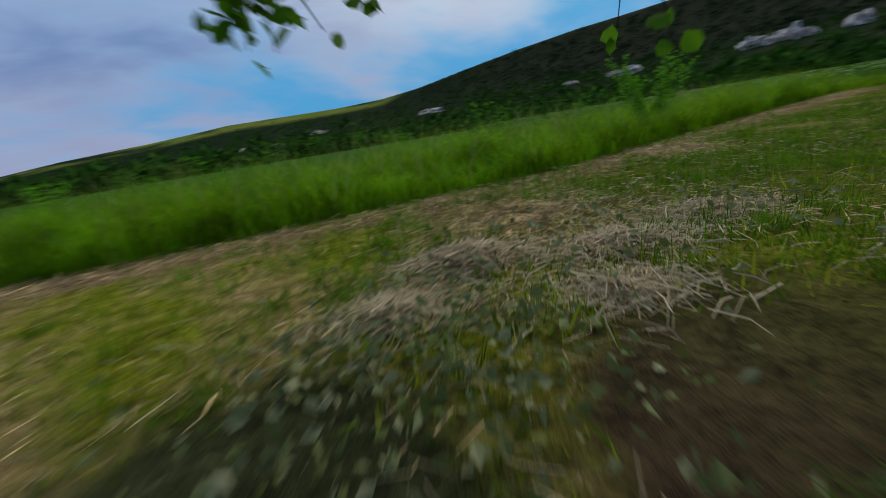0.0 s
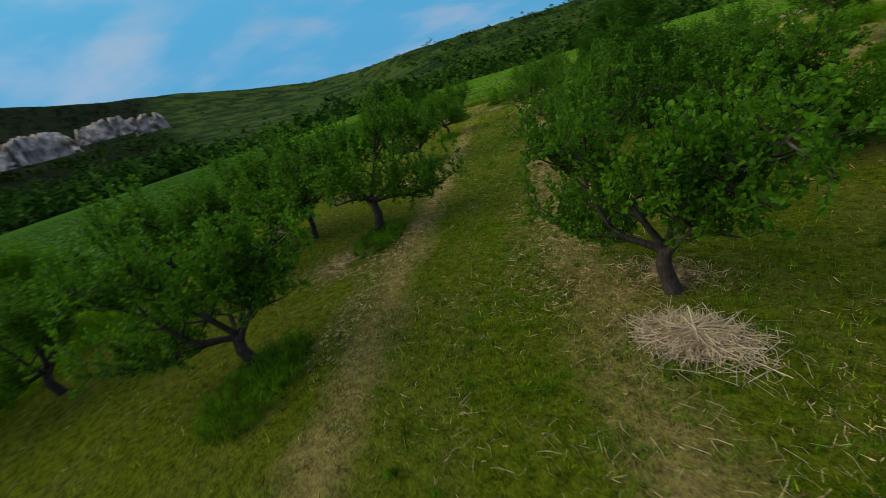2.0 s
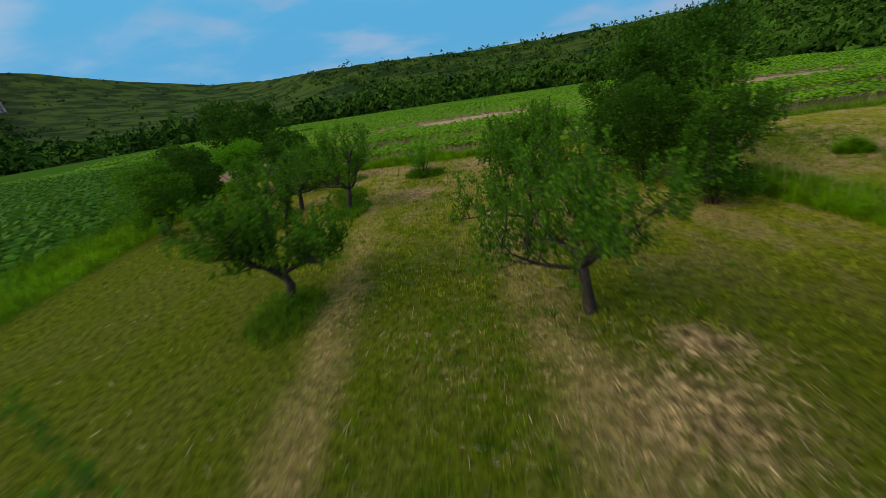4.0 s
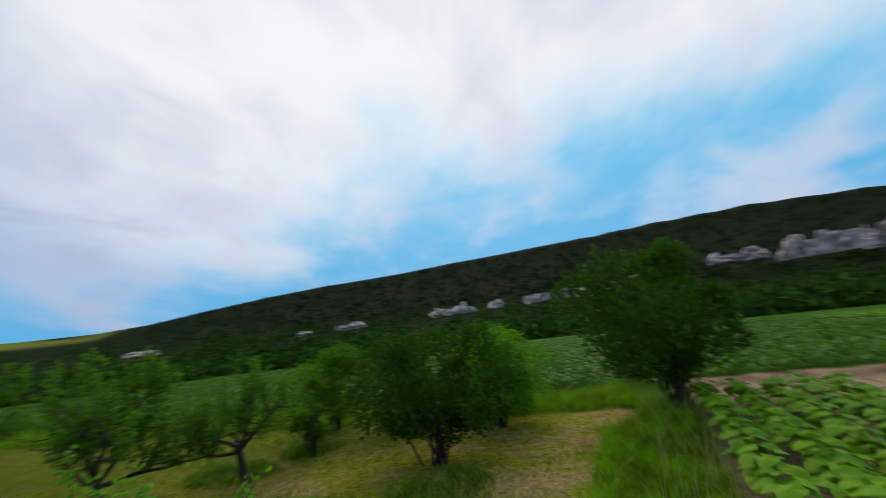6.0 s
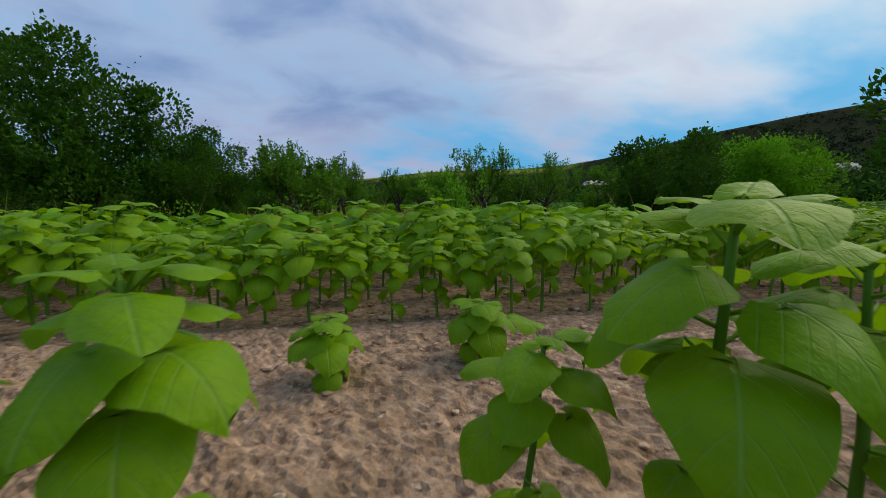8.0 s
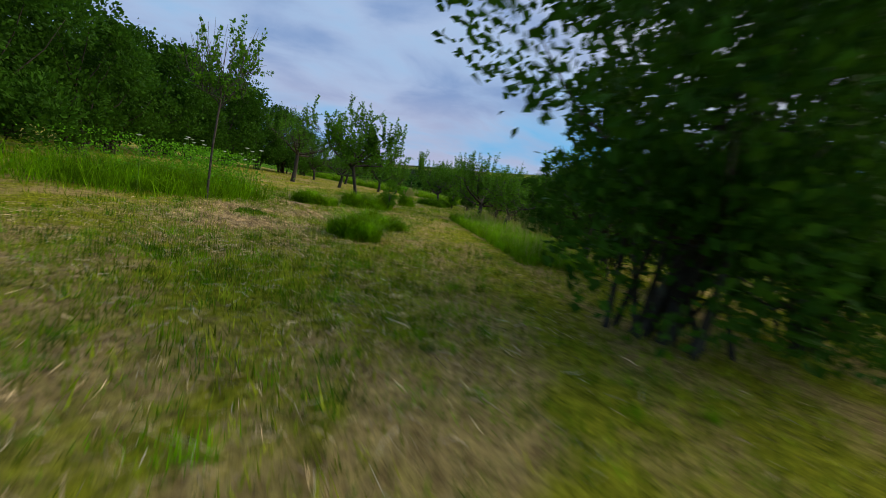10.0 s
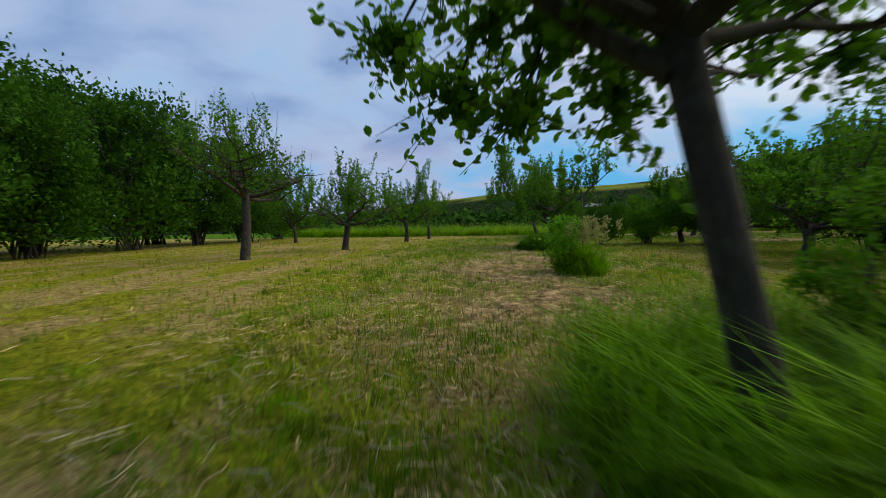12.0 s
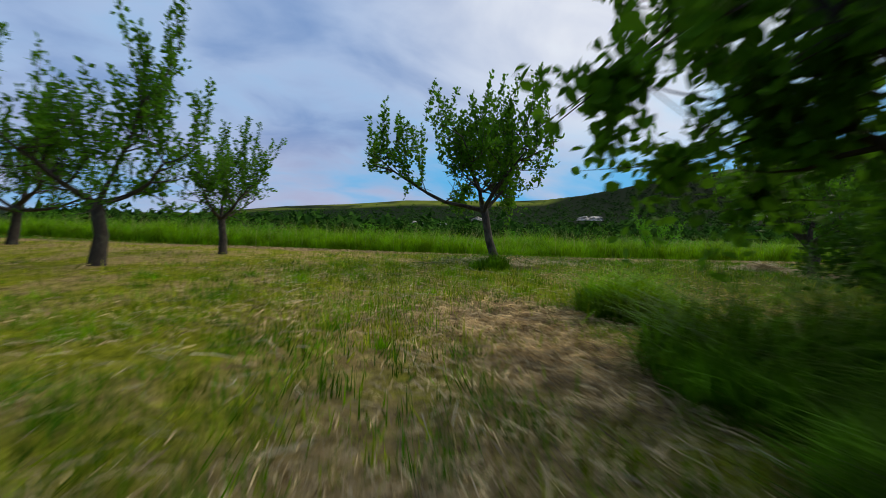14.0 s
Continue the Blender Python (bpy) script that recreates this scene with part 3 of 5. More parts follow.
def shoot_meshes(seed, height, count):
    """A young shrub of long thin shoots from one stool, with leaves along their upper lengths and a few side twigs."""
    rng = np.random.default_rng(seed)
    tubes, spots = Tubes(), []
    for i in range(count):
        a = i * 2.4 + rng.normal(0, 0.3)
        lean = rng.uniform(0.12, 0.55)
        ln = height * rng.uniform(0.55, 1.05)
        base = Vector((math.cos(a) * 0.06, math.sin(a) * 0.06, -0.03))
        pts = curve_points(base, (math.cos(a) * lean, math.sin(a) * lean, 1), ln, 6, rng, 0.18, 0.05)
        tubes.add(pts, [0.013 * (1 - 0.13 * k) for k in range(7)], 5)
        runs = [(pts[k], pts[k + 1]) for k in range(2, 6)]
        for k in (2, 3, 4, 5):
            tip = pts[k] + Vector((rng.normal(0, 0.16), rng.normal(0, 0.16), rng.uniform(0.08, 0.3)))
            tubes.add([pts[k], tip], [0.005, 0.002], 3)
            runs.append((pts[k], tip))
        for p, q in runs:
            for e in np.linspace(0.1, 1, 7):
                for _ in range(2):
                    spots.append((*p.lerp(q, float(e)), *Vector(rng.normal(0, 1, 3)).normalized()))
    wood = mesh_of("trunk", [tuple(v) for v in tubes.v], tubes.f, BARK, smooth=True)
    return wood, leaves_mesh("crown", spots, rng, 0.075, LEAF_BRIGHT, oval=True)


def thing(name, meshes, parts, x, y, turn, scale, label, category, group=""):
    root = new(name)
    for me, p in zip(meshes, parts):
        part(p, me, root)
    z = float(land_height(x, y))
    root.matrix_basis = Matrix.Translation((x, y, z)) @ Euler((0, 0, radians(turn))).to_matrix().to_4x4() @ Matrix.Diagonal((scale, scale, scale, 1))
    return tagged(root, label, category, group)


def blades(rng, pos, length, width, lean, segments=2, droop=0.3):
    """Blades of grass at the given places: tapered strips that bend over. Returns vertices and faces."""
    c = len(pos)
    a = rng.uniform(0, 2 * np.pi, c)
    out = np.stack([np.cos(a), np.sin(a), np.zeros(c)], 1)
    q = a + np.pi / 2 + rng.normal(0, 0.5, c)
    side = np.stack([np.cos(q), np.sin(q), np.zeros(c)], 1) * (width * rng.uniform(0.6, 1.3, c))[:, None]
    ln = (length * rng.uniform(0.6, 1.3, c)) if np.ndim(length) == 0 else length
    tilt = np.abs(rng.normal(0, lean, c))
    rows = []
    for s in range(segments + 1):
        e = s / segments
        ang = tilt + droop * e * e
        h = np.cos(ang) * ln * e
        o = np.sin(ang) * ln * e
        ctr = pos + out * o[:, None]
        ctr[:, 2] = pos[:, 2] + h
        if s < segments:
            rows += [ctr - side * (1 - 0.55 * e) / 2, ctr + side * (1 - 0.55 * e) / 2]
        else:
            rows.append(ctr)
    k = len(rows)
    v = np.stack(rows, 1).reshape(-1, 3)
    base = np.arange(c)[:, None] * k
    faces = []
    for s in range(segments - 1):
        faces.append(base + [2 * s, 2 * s + 1, 2 * s + 3])
        faces.append(base + [2 * s, 2 * s + 3, 2 * s + 2])
    faces.append(base + [k - 3, k - 2, k - 1])
    return v, np.concatenate(faces)


def on_land(xy):
    z = land_height(xy[:, 0], xy[:, 1])
    return np.column_stack([xy, z])


def stuff(name, v, f, mat, label, category):
    return tagged(new(name, mesh_of(name, v, f, mat)), label, category, kind="stuff")


# ---- fruit trees ----
TREES = {
    "wide": tree_meshes(3, 3.3, 1.6, 0.80, 0.11, (0.05, 0.08), density=0.95, oval=True, limbs=7),
    "round": tree_meshes(5, 3.4, 1.5, 0.95, 0.10, (-0.18, 0.06), density=1.05),
    "tall": tree_meshes(8, 4.3, 1.4, 0.95, 0.10, (0.05, 0.0), density=0.95, limbs=4, upright=1.15),
    "hanging": tree_meshes(9, 4.2, 1.25, 1.25, 0.085, (-0.3, -0.05), density=0.9, upright=1.15, low_limbs=((-1.05, 1.3, 1.35), (0.1, 1.25, 1.4)),
                           ways=[(20, 0.9, 1.5), (-50, 0.8, 1.5), (110, 1.5, 1.6), (192, 0.5, 2.3), (250, 0.6, 1.5), (320, 1.9, 1.6)], pruned=(-0.75, -0.1, 0.9, 1.05), oval=True),
    "whip": tree_meshes(51, 4.6, 0.75, 2.0, 0.022, (-0.1, 0.15), density=0.8, bare=0.6, limbs=5, upright=1.2),
    "open": tree_meshes(12, 3.9, 1.6, 1.0, 0.11, (0.15, -0.05), density=0.8, bare=0.12, upright=1.0),
    "sparse": tree_meshes(17, 4.9, 1.8, 1.75, 0.12, (0.12, 0.1), density=0.75, bare=0.55, limbs=7, upright=1.1),
    "high": tree_meshes(25, 4.5, 1.75, 1.5, 0.07, (-0.32, -0.15), density=0.95, limbs=8, upright=0.8, gap=-0.05, low_limbs=((-1.9, 0.65, 2.05), (-1.5, 0.7, 1.65), (-1.1, 0.8, 1.5), (-0.6, 0.85, 1.5), (0.4, 1.1, 1.65)), oval=True),
    "twin": tree_meshes(21, 3.9, 1.45, 0.95, 0.08, (-0.1, 0.02), density=0.9, upright=1.35, gap=0.10,
                        ways=[(200, 0.55, 2.3), (22, 0.62, 2.3), (-60, 0.6, 1.3), (115, 0.5, 1.8), (160, 1.3, 1.5), (60, 0.35, 1.8), (240, 0.3, 1.6)],
                        low_limbs=((-0.9, 1.1, 1.05), (-0.3, 1.5, 0.95), (0.5, 1.5, 1.0), (-1.3, 0.6, 1.35), (-0.5, 0.9, 1.2), (0.2, 1.0, 1.1)), oval=True),
}
KIND_WORDS = {"wide": "spreading fruit tree with short forked trunk", "round": "rounded fruit tree with leaning trunk", "tall": "slender fruit tree with pointed top",
              "open": "open-crowned fruit tree", "whip": "thin young tree with half-bare twigs", "hanging": "slender fruit tree with low hanging branch", "sparse": "thin fruit tree with many bare twigs", "twin": "fruit tree with long upright shoots", "high": "full-crowned fruit tree with tall trunk"}


def fruit_tree(kind, x, y, turn=0, scale=1.0, foot="in mown grass"):
    return thing("fruit_tree", TREES[kind], ("trunk", "crown"), x, y, turn, scale, KIND_WORDS[kind] + " " + foot, "tree", "orchard trees")


GRASSY, HAY, PLAIN = "ringed by uncut grass", "above scattered cut hay", "in mown grass"
ORCHARD = [
    # the eastern alley, its western row
    ("wide", 7.4, 2.8, 20, 1.0, HAY), ("open", 10.5, -2.1, 80, 1.0, HAY), ("wide", 13.4, -7.2, 150, 0.95, HAY), ("open", 17.6, -12.4, 10, 0.9, HAY),
    ("round", 19.5, -14.7, 60, 0.9, PLAIN), ("wide", 21.2, -19.6, 200, 0.9, PLAIN), ("wide", 21.9, -21.75, 120, 0.92, PLAIN),
    # its eastern row
    ("wide", 12.8, 6.7, 90, 1.0, GRASSY), ("wide", 15.4, 1.6, 240, 1.22, GRASSY), ("wide", 19.8, -5.0, 30, 1.0, GRASSY), ("wide", 16.8, 9.2, 170, 0.8, PLAIN), ("wide", 23.3, -11.0, 300, 0.9, GRASSY),
    ("round", 27.0, -16.8, 45, 0.95, GRASSY), ("open", 29.3, -16.6, 190, 0.8, GRASSY), ("round", 16.0, -20.6, 40, 0.85, PLAIN),
    ("wide", 19.5, 3.0, 210, 1.15, PLAIN), ("wide", 17.6, 5.6, 100, 1.1, PLAIN), ("round", 17.8, 2.4, 20, 0.9, PLAIN), ("wide", 22.6, -1.2, 15, 0.95, PLAIN),
    # the middle row
    ("hanging", 0.75, 0.1, 0, 1.0, GRASSY), ("twin", 3.05, -6.5, 0, 1.0, GRASSY), ("high", 6.6, -18.2, 0, 1.0, GRASSY),
    # the western alley's western row
    ("sparse", -3.9, -12.6, 70, 1.05, PLAIN), ("open", -4.0, -8.5, 20, 1.05, PLAIN), ("tall", -5.0, -3.0, 160, 1.05, PLAIN), ("tall", -5.6, 0.2, 250, 0.9, PLAIN),
    ("open", -11.4, -0.3, 30, 1.0, PLAIN), ("round", -11.0, -4.6, 130, 0.95, PLAIN),
    # between the alleys
    ("wide", 8.6, -9.6, 0, 0.9, PLAIN), ("open", 11.2, -14.6, 70, 0.78, PLAIN), ("tall", 15.4, -20.0, 200, 1.0, PLAIN), ("wide", 6.8, -2.4, 220, 0.88, PLAIN), ("wide", 8.0, -6.0, 20, 0.85, PLAIN),
    ("open", 9.6, -13.6, 150, 0.92, PLAIN), ("whip", 7.8, -24.5, 0, 1.15, "among tall weeds"),
]
for row in ORCHARD:
    fruit_tree(*row)

# ---- shrubs and wood-edge trees ----
BUSHES = {
    "bright": bush_meshes(31, 2.6, 1.5, 0.10, LEAF_BRIGHT, 8000),
    "dark": bush_meshes(33, 2.6, 1.3, 0.09, LEAF, 8500),
    # darker leaf colour stands for a bush seen on its unlit side
    "shade": bush_meshes(36, 2.6, 1.5, 0.10, LEAF_DARK, 8500),
    "mid": bush_meshes(32, 2.7, 1.6, 0.11, LEAF, 8000),
    "slim": bush_meshes(35, 2.0, 0.55, 0.08, LEAF, 1700),
    "big": bush_meshes(41, 7.5, 3.4, 0.24, LEAF_DARK, 10500, low=0.02),
    "high": bush_meshes(43, 8.3, 3.1, 0.24, LEAF_DARK, 10500, low=0.06),
    "broad": bush_meshes(44, 5.2, 2.4, 0.13, LEAF_DARK, 17000, low=0.03),
    "shoots": shoot_meshes(47, 2.0, 13),
}


def shrub(kind, x, y, turn, scale, label, name="bush", category="bush", group="shrubs"):
    return thing(name, BUSHES[kind], ("trunk", "crown"), x, y, turn, scale, label, category, group)


shrub("bright", 18.4, 11.9, 0, 1.05, "bright green bush at the corner of the mown orchard")
shrub("shoots", 5.6, 8.4, 40, 0.9, "thin thorny shrub in the uncut grass strip")
shrub("bright", 35.3, -18.5, 90, 0.92, "green leafy bush beside the uncut strip")
# seen against the light: its shadow side is put into the leaf colour
shrub("shade", 32.4, -19.4, 10, 1.05, "dark green dense bush beside the uncut strip")
shrub("shade", 38.9, -21.8, 60, 1.72, "dark green dense bush at the field corner")
shrub("dark", 20.8, 9.2, 60, 1.0, "dark green dense bush at the field corner")
shrub("slim", 31.1, -15.8, 0, 1.1, "slim dark shrub in a tuft of grass")
shrub("dark", 36.6, -16.6, 200, 1.0, "dark green dense bush beside the uncut strip")
shrub("shoots", 26.95, -21.8, 0, 1.0, "young shrub with bare upright shoots in a ring of grass")
shrub("shade", 7.7, -3.7, 80, 0.95, "dark dense bush between the orchard rows")
shrub("mid", 5.7, -3.2, 140, 0.62, "green leafy bush between the orchard rows")
shrub("shade", 34.3, -15.6, 30, 1.1, "dark green dense bush beside the uncut strip")
shrub("dark", 33.0, -13.2, 110, 0.95, "dark green dense bush beside the uncut strip")
shrub("slim", 3.6, -5.5, 0, 0.75, "dark leafy weeds standing under a fruit tree", "weeds", "weeds", "")
shrub("shade", 4.3, -4.5, 20, 0.55, "dark dense bush between the orchard rows")
shrub("slim", 7.55, -17.5, 30, 0.6, "dark leafy weeds standing under a fruit tree", "weeds", "weeds", "")
shrub("slim", 7.2, -16.9, 130, 0.55, "dark leafy weeds standing under a fruit tree", "weeds", "weeds", "")
WOOD_EDGE = [(3.0, -30.5, "high", 0.8), (0.5, -26.5, "big", 0.66), (-2.8, -23.6, "high", 0.7), (-6.8, -21.0, "big", 0.7), (-10.0, -18.0, "high", 0.78), (-12.4, -14.6, "big", 0.66),
             (-14.0, -11.0, "big", 0.85), (-15.0, -7.4, "high", 0.7), (-16.0, -4.0, "big", 0.75), (-17.5, -0.4, "big", 0.6), (-5.0, -27.0, "high", 0.9), (-10.5, -23.5, "big", 1.0),
             (-15.0, -19.0, "high", 0.9), (-18.5, -13.0, "big", 1.0), (-20.0, -7.0, "high", 0.85), (-1.5, -32.0, "big", 1.0),
             (17.3, -24.9, "broad", 0.98), (18.8, -23.2, "broad", 0.62), (17.6, -20.9, "broad", 0.6), (15.8, -18.4, "big", 0.28), (12.6, -12.0, "big", 0.40), (10.6, -10.2, "big", 0.34), (11.9, -8.6, "high", 0.32), (10.6, -6.6, "big", 0.38)]
for i, (x, y, k, s) in enumerate(WOOD_EDGE):
    shrub(k, x, y, i * 47, s, "tall dark leafy tree at the edge of the wood" if x < 6 else "broad dark leafy tree among the fruit trees", "wood_tree", "tree", "trees at the wood's edge")


# ---- far hillsides: woods and cliffs ----
CLIFFS = [(18.2, 0.9, 1.1, 0.6), (15.3, 1.1, 1.1, 0.6), (9.5, 0.9, 1.9, 0.6), (-5.2, 1.4, 2.4, 0.8), (-23.1, 0.8, 2.8, 0.9), (-29.1, 1.8, 3.1, 1.2),
          (-41.6, 1.2, 3.6, 1.9), (-44.6, 1.9, 3.7, 2.2), (-49.5, 0.9, 3.7, 2.3), (-55.2, 1.6, 3.9, 2.2), (-59.6, 1.8, 4.1, 2.0), (-64.2, 1.2, 4.2, 1.8), (-67.3, 0.9, 5.4, 1.8),
          (-77.5, 1.4, 5.2, 1.5), (-80.2, 1.0, 5.1, 1.6), (-86.0, 3.4, 5.0, 2.7), (-92.0, 2.8, 4.8, 2.9), (-98.4, 2.5, 5.0, 2.5), (-102.3, 1.4, 4.5, 2.3), (-147.0, 1.5, 1.8, 0.9)]


def polar(b, r):
    return CENTRE[0] - r * math.sin(radians(b)), CENTRE[1] + r * math.cos(radians(b))


def cliff(bearing, half, elev, tall, seed):
    """A weathered limestone face standing out of the wooded slope."""
    rng = np.random.default_rng(seed)
    nx, nz = max(14, int(half * 26)), 10
    verts, faces = [], []
    high = CLIFF_R * math.tan(radians(tall * 0.85))
    half *= 1.2
    mid = 2.0 + CLIFF_R * math.tan(radians(elev))
    jut, level = 0.0, 0.9
    for i in range(nx):
        q = i / (nx - 1) * 2 - 1
        # blocks of rock, each with its own height and its own stand in the face
        if rng.random() < 0.15:
            jut, level = rng.normal(0, 3.0), rng.uniform(0.68, 1.06)
        env = max(0.0, 1 - abs(q) ** 5) ** 0.5 * level * rng.uniform(0.96, 1.04)
        for j in range(nz):
            e = j / (nz - 1)
            r = CLIFF_R - 14 + 5 * e + jut + rng.normal(0, 0.9) + 7 * noise.noise((bearing + q * half * 2, e * 3, seed))
            if j == nz - 1:
                r += 26
            x, y = polar(bearing + q * half, r)
            verts.append((x, y, mid - high * 0.62 + high * 1.15 * e * env))
    for i in range(nx - 1):
        for j in range(nz - 1):
            a = i * nz + j
            faces.append((a, a + nz, a + nz + 1, a + 1))
    me = mesh_of("cliff", verts, faces, ROCK)
    return tagged(new("cliff", me), "pale weathered limestone cliff in a wooded slope", "cliff", kind="structure")


for i, c in enumerate(CLIFFS):
    cliff(*c, 70 + i)


def leafy_crown(seed, count):
    """A crown of many small leaf masses set round an uneven body; loose triangles in all directions break its outline."""
    g = np.random.default_rng(seed)
    o = g.normal(0, 1, (count, 3))
    o /= np.linalg.norm(o, axis=1, keepdims=True)
    o[:, 2] = np.abs(o[:, 2]) * 1.1 - 0.35
    lobes = g.normal(0, 0.45, (5, 3)) * [1, 1, 0.6]
    c = lobes[g.integers(0, 5, count)] + o * g.uniform(0.45, 0.8, (count, 1))
    t = g.normal(0, 1, (count, 3, 3))
    t = t - (t * o[:, None, :]).sum(2, keepdims=True) * o[:, None, :] * 0.15
    t /= np.linalg.norm(t, axis=2, keepdims=True)
    v = c[:, None, :] + t * g.uniform(0.22, 0.42, (count, 1, 1))
    return v.reshape(-1, 3), np.arange(count * 3).reshape(-1, 3)


def woods():
    """Far woods: thousands of leafy crowns on the slopes, fresh green below the cliffs, darker and greyer above them.
    """
    rng = np.random.default_rng(9)
    near = [leafy_crown(100 + k, 70) for k in range(8)]
    far = [leafy_crown(200 + k, 22) for k in range(10)]
    vs, fs, at, made = [], [], 0, 0
    while made < 18000:
        b = rng.uniform(-215, 60)
        b = b + 360 if b < -180 else b
        ridge = float(interp(RIDGE, b))
        r = rng.uniform(126, 250) if rng.random() < 0.28 else 128 + (min(ridge, 1120) * 0.985 - 128) * rng.random() ** 0.8
        meadow = -178 < b < -104
        if meadow and rng.random() < (0.55 if r < 175 else 0.78 if b < -133 else 0.93):
            continue
        if not meadow and not b < 48 and rng.random() < 0.3:
            continue
        if b > -6 and r > 1010 and rng.random() < 0.85:
            continue
        if rng.random() < 0.9 and any(abs(b - c[0]) < c[1] * 0.95 and 440 < r < 503 for c in CLIFFS):
            continue
        x, y = polar(b, r)
        close = r < 230
        size = rng.uniform(1.5, 3.9) * (0.8 + min(r, 500) / 800) * (0.8 if r > 600 else 1.0)
        if close:
            size *= rng.uniform(0.6, 1.25)
        z = float(land_height(x, y))
        form, tri = near[rng.integers(8)] if close else far[rng.integers(10)]
        turn = rng.uniform(0, 6.28)
        c, s = math.cos(turn), math.sin(turn)
        v = form @ np.array([[c, s, 0], [-s, c, 0], [0, 0, 1]]) * [size * 1.2, size * 1.2, size * rng.uniform(0.85, 1.35)] + [x, y, z + size * 0.35]
        vs.append(v)
        fs.append(tri + at)
        at += len(v)
        made += 1
    m, n, l, p = material("far_wood")
    pos = n.new("ShaderNodeNewGeometry").outputs["Position"]
    island = n.new("ShaderNodeNewGeometry").outputs["Random Per Island"]
    tree = noise_at(n, l, 0.11, 2, 0.5)
    c = blend(n, l, map_to(n, l, tree, 0.36, 0.62), (0.012, 0.036, 0.007), (0.048, 0.118, 0.015))
    c = blend(n, l, calc(n, l, "MULTIPLY", island, 0.5), c, (0.060, 0.140, 0.017))
    sep = n.new("ShaderNodeSeparateXYZ")
    l.new(pos, sep.inputs[0])
    # above the rock and towards the east the wood turns darker and greyer
    blend_in = map_to(n, l, calc(n, l, "ADD", sep.outputs[2], calc(n, l, "MULTIPLY", noise_at(n, l, 0.02, 3), 30.0)), 42, 66)
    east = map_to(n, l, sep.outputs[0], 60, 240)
    c = blend(n, l, calc(n, l, "MULTIPLY", calc(n, l, "MULTIPLY", blend_in, east), 0.9), c, blend(n, l, island, (0.008, 0.012, 0.011), (0.024, 0.036, 0.018)))
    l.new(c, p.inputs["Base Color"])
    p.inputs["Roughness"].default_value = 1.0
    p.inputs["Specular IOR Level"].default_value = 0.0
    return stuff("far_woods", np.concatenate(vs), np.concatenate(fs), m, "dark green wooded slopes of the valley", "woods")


woods()


# ---- uncut grass ----
def along_run(run, count, lo, hi, rng, side=1.0):
    """Places beside a run of points, between lo and hi metres out from it."""
    run = np.array(run, float)
    seg = np.hypot(*np.diff(run, axis=0).T)
    at = rng.uniform(0, seg.sum(), count)
    cum = np.concatenate([[0], np.cumsum(seg)])
    i = np.clip(np.searchsorted(cum, at) - 1, 0, len(seg) - 1)
    e = ((at - cum[i]) / seg[i])[:, None]
    d = np.diff(run, axis=0)[i] / seg[i][:, None]
    nrm = np.stack([-d[:, 1], d[:, 0]], 1) * side
    return run[i] * (1 - e) + run[i + 1] * e + nrm * rng.uniform(lo, hi, count)[:, None]


def grass_field(name, xy, rng, length, width, lean, mat, label, segments=2, droop=0.5):
    vary = np.array([0.72 + 0.55 * noise.noise((x * 0.6, y * 0.6, 3.0)) + 0.35 * noise.noise((x * 2.3, y * 2.3, 8.0)) for x, y in xy]).clip(0.25, 1.5)
    ln = length * vary * rng.uniform(0.55, 1.25, len(xy))
    v, f = blades(rng, on_land(xy), ln, width, lean, segments, droop)
    return stuff(name, v, f, mat, label, "grass")


rng = np.random.default_rng(20)
grass_field("tall_grass", np.concatenate([along_run([(-22, 3.6)] + NORTH_EDGE[2:], 30000, 0.0, 2.2, rng), along_run([(-22, 3.6)] + NORTH_EDGE[2:], 20000, 2.0, 6.5, rng)]),
            rng, 0.92, 0.019, 0.24, TALL_GRASS, "tall uncut green grass along the orchard edge")
grass_field("tall_grass", along_run(EAST_EDGE, 22000, 0.0, 2.8, rng, 1.0), rng, 0.7, 0.016, 0.25, TALL_GRASS, "tall uncut green grass along the orchard edge")
s_run = [south(-45, 0.0), south(9, 0.0)]
grass_field("tall_grass", np.concatenate([along_run(s_run, 9000, -0.2, 1.2, rng, -1.0), along_run([south(-18, 0), south(6, 0)], 24000, -0.8, 1.1, rng, -1.0)]), rng, 0.6, 0.014, 0.25, TALL_GRASS, "tall uncut green grass beside the sunflower field")
BANK = [(8.6, -14.6), (10.6, -17.0), (12.9, -19.8), (14.6, -22.0)]
grass_field("tall_grass", along_run(BANK, 11000, 0.0, 1.9, rng, 1.0), rng, 0.65, 0.014, 0.3, TALL_GRASS, "tall uncut grass bank below dark trees")


def ring(x, y, count, reach, stretch=1.0, turn=0.0, long=0.45, mat=RING_GRASS):
    """The uncut ring of grass that the mower leaves round a trunk."""
    g = np.random.default_rng(int(abs(x * 31 + y * 17) * 10))
    q, a = np.sqrt(g.random(count)) * reach, g.uniform(0, 6.283, count)
    u = np.stack([np.cos(a) * q * stretch, np.sin(a) * q], 1)
    c, s = math.cos(turn), math.sin(turn)
    xy = np.stack([u[:, 0] * c - u[:, 1] * s + x, u[:, 0] * s + u[:, 1] * c + y], 1)
    vary = np.array([0.8 + 0.7 * noise.noise((px * 1.7, py * 1.7, 4.0)) for px, py in xy]).clip(0.3, 1.6)
    ln = long * vary * g.uniform(0.5, 1.45, count) * (1.1 - 0.45 * (q / reach) ** 2)
    v, f = blades(g, on_land(xy), ln, 0.014, 0.26, 2, 0.7)
    return stuff("grass_ring", v, f, mat, "ring of uncut green grass round a trunk", "grass")


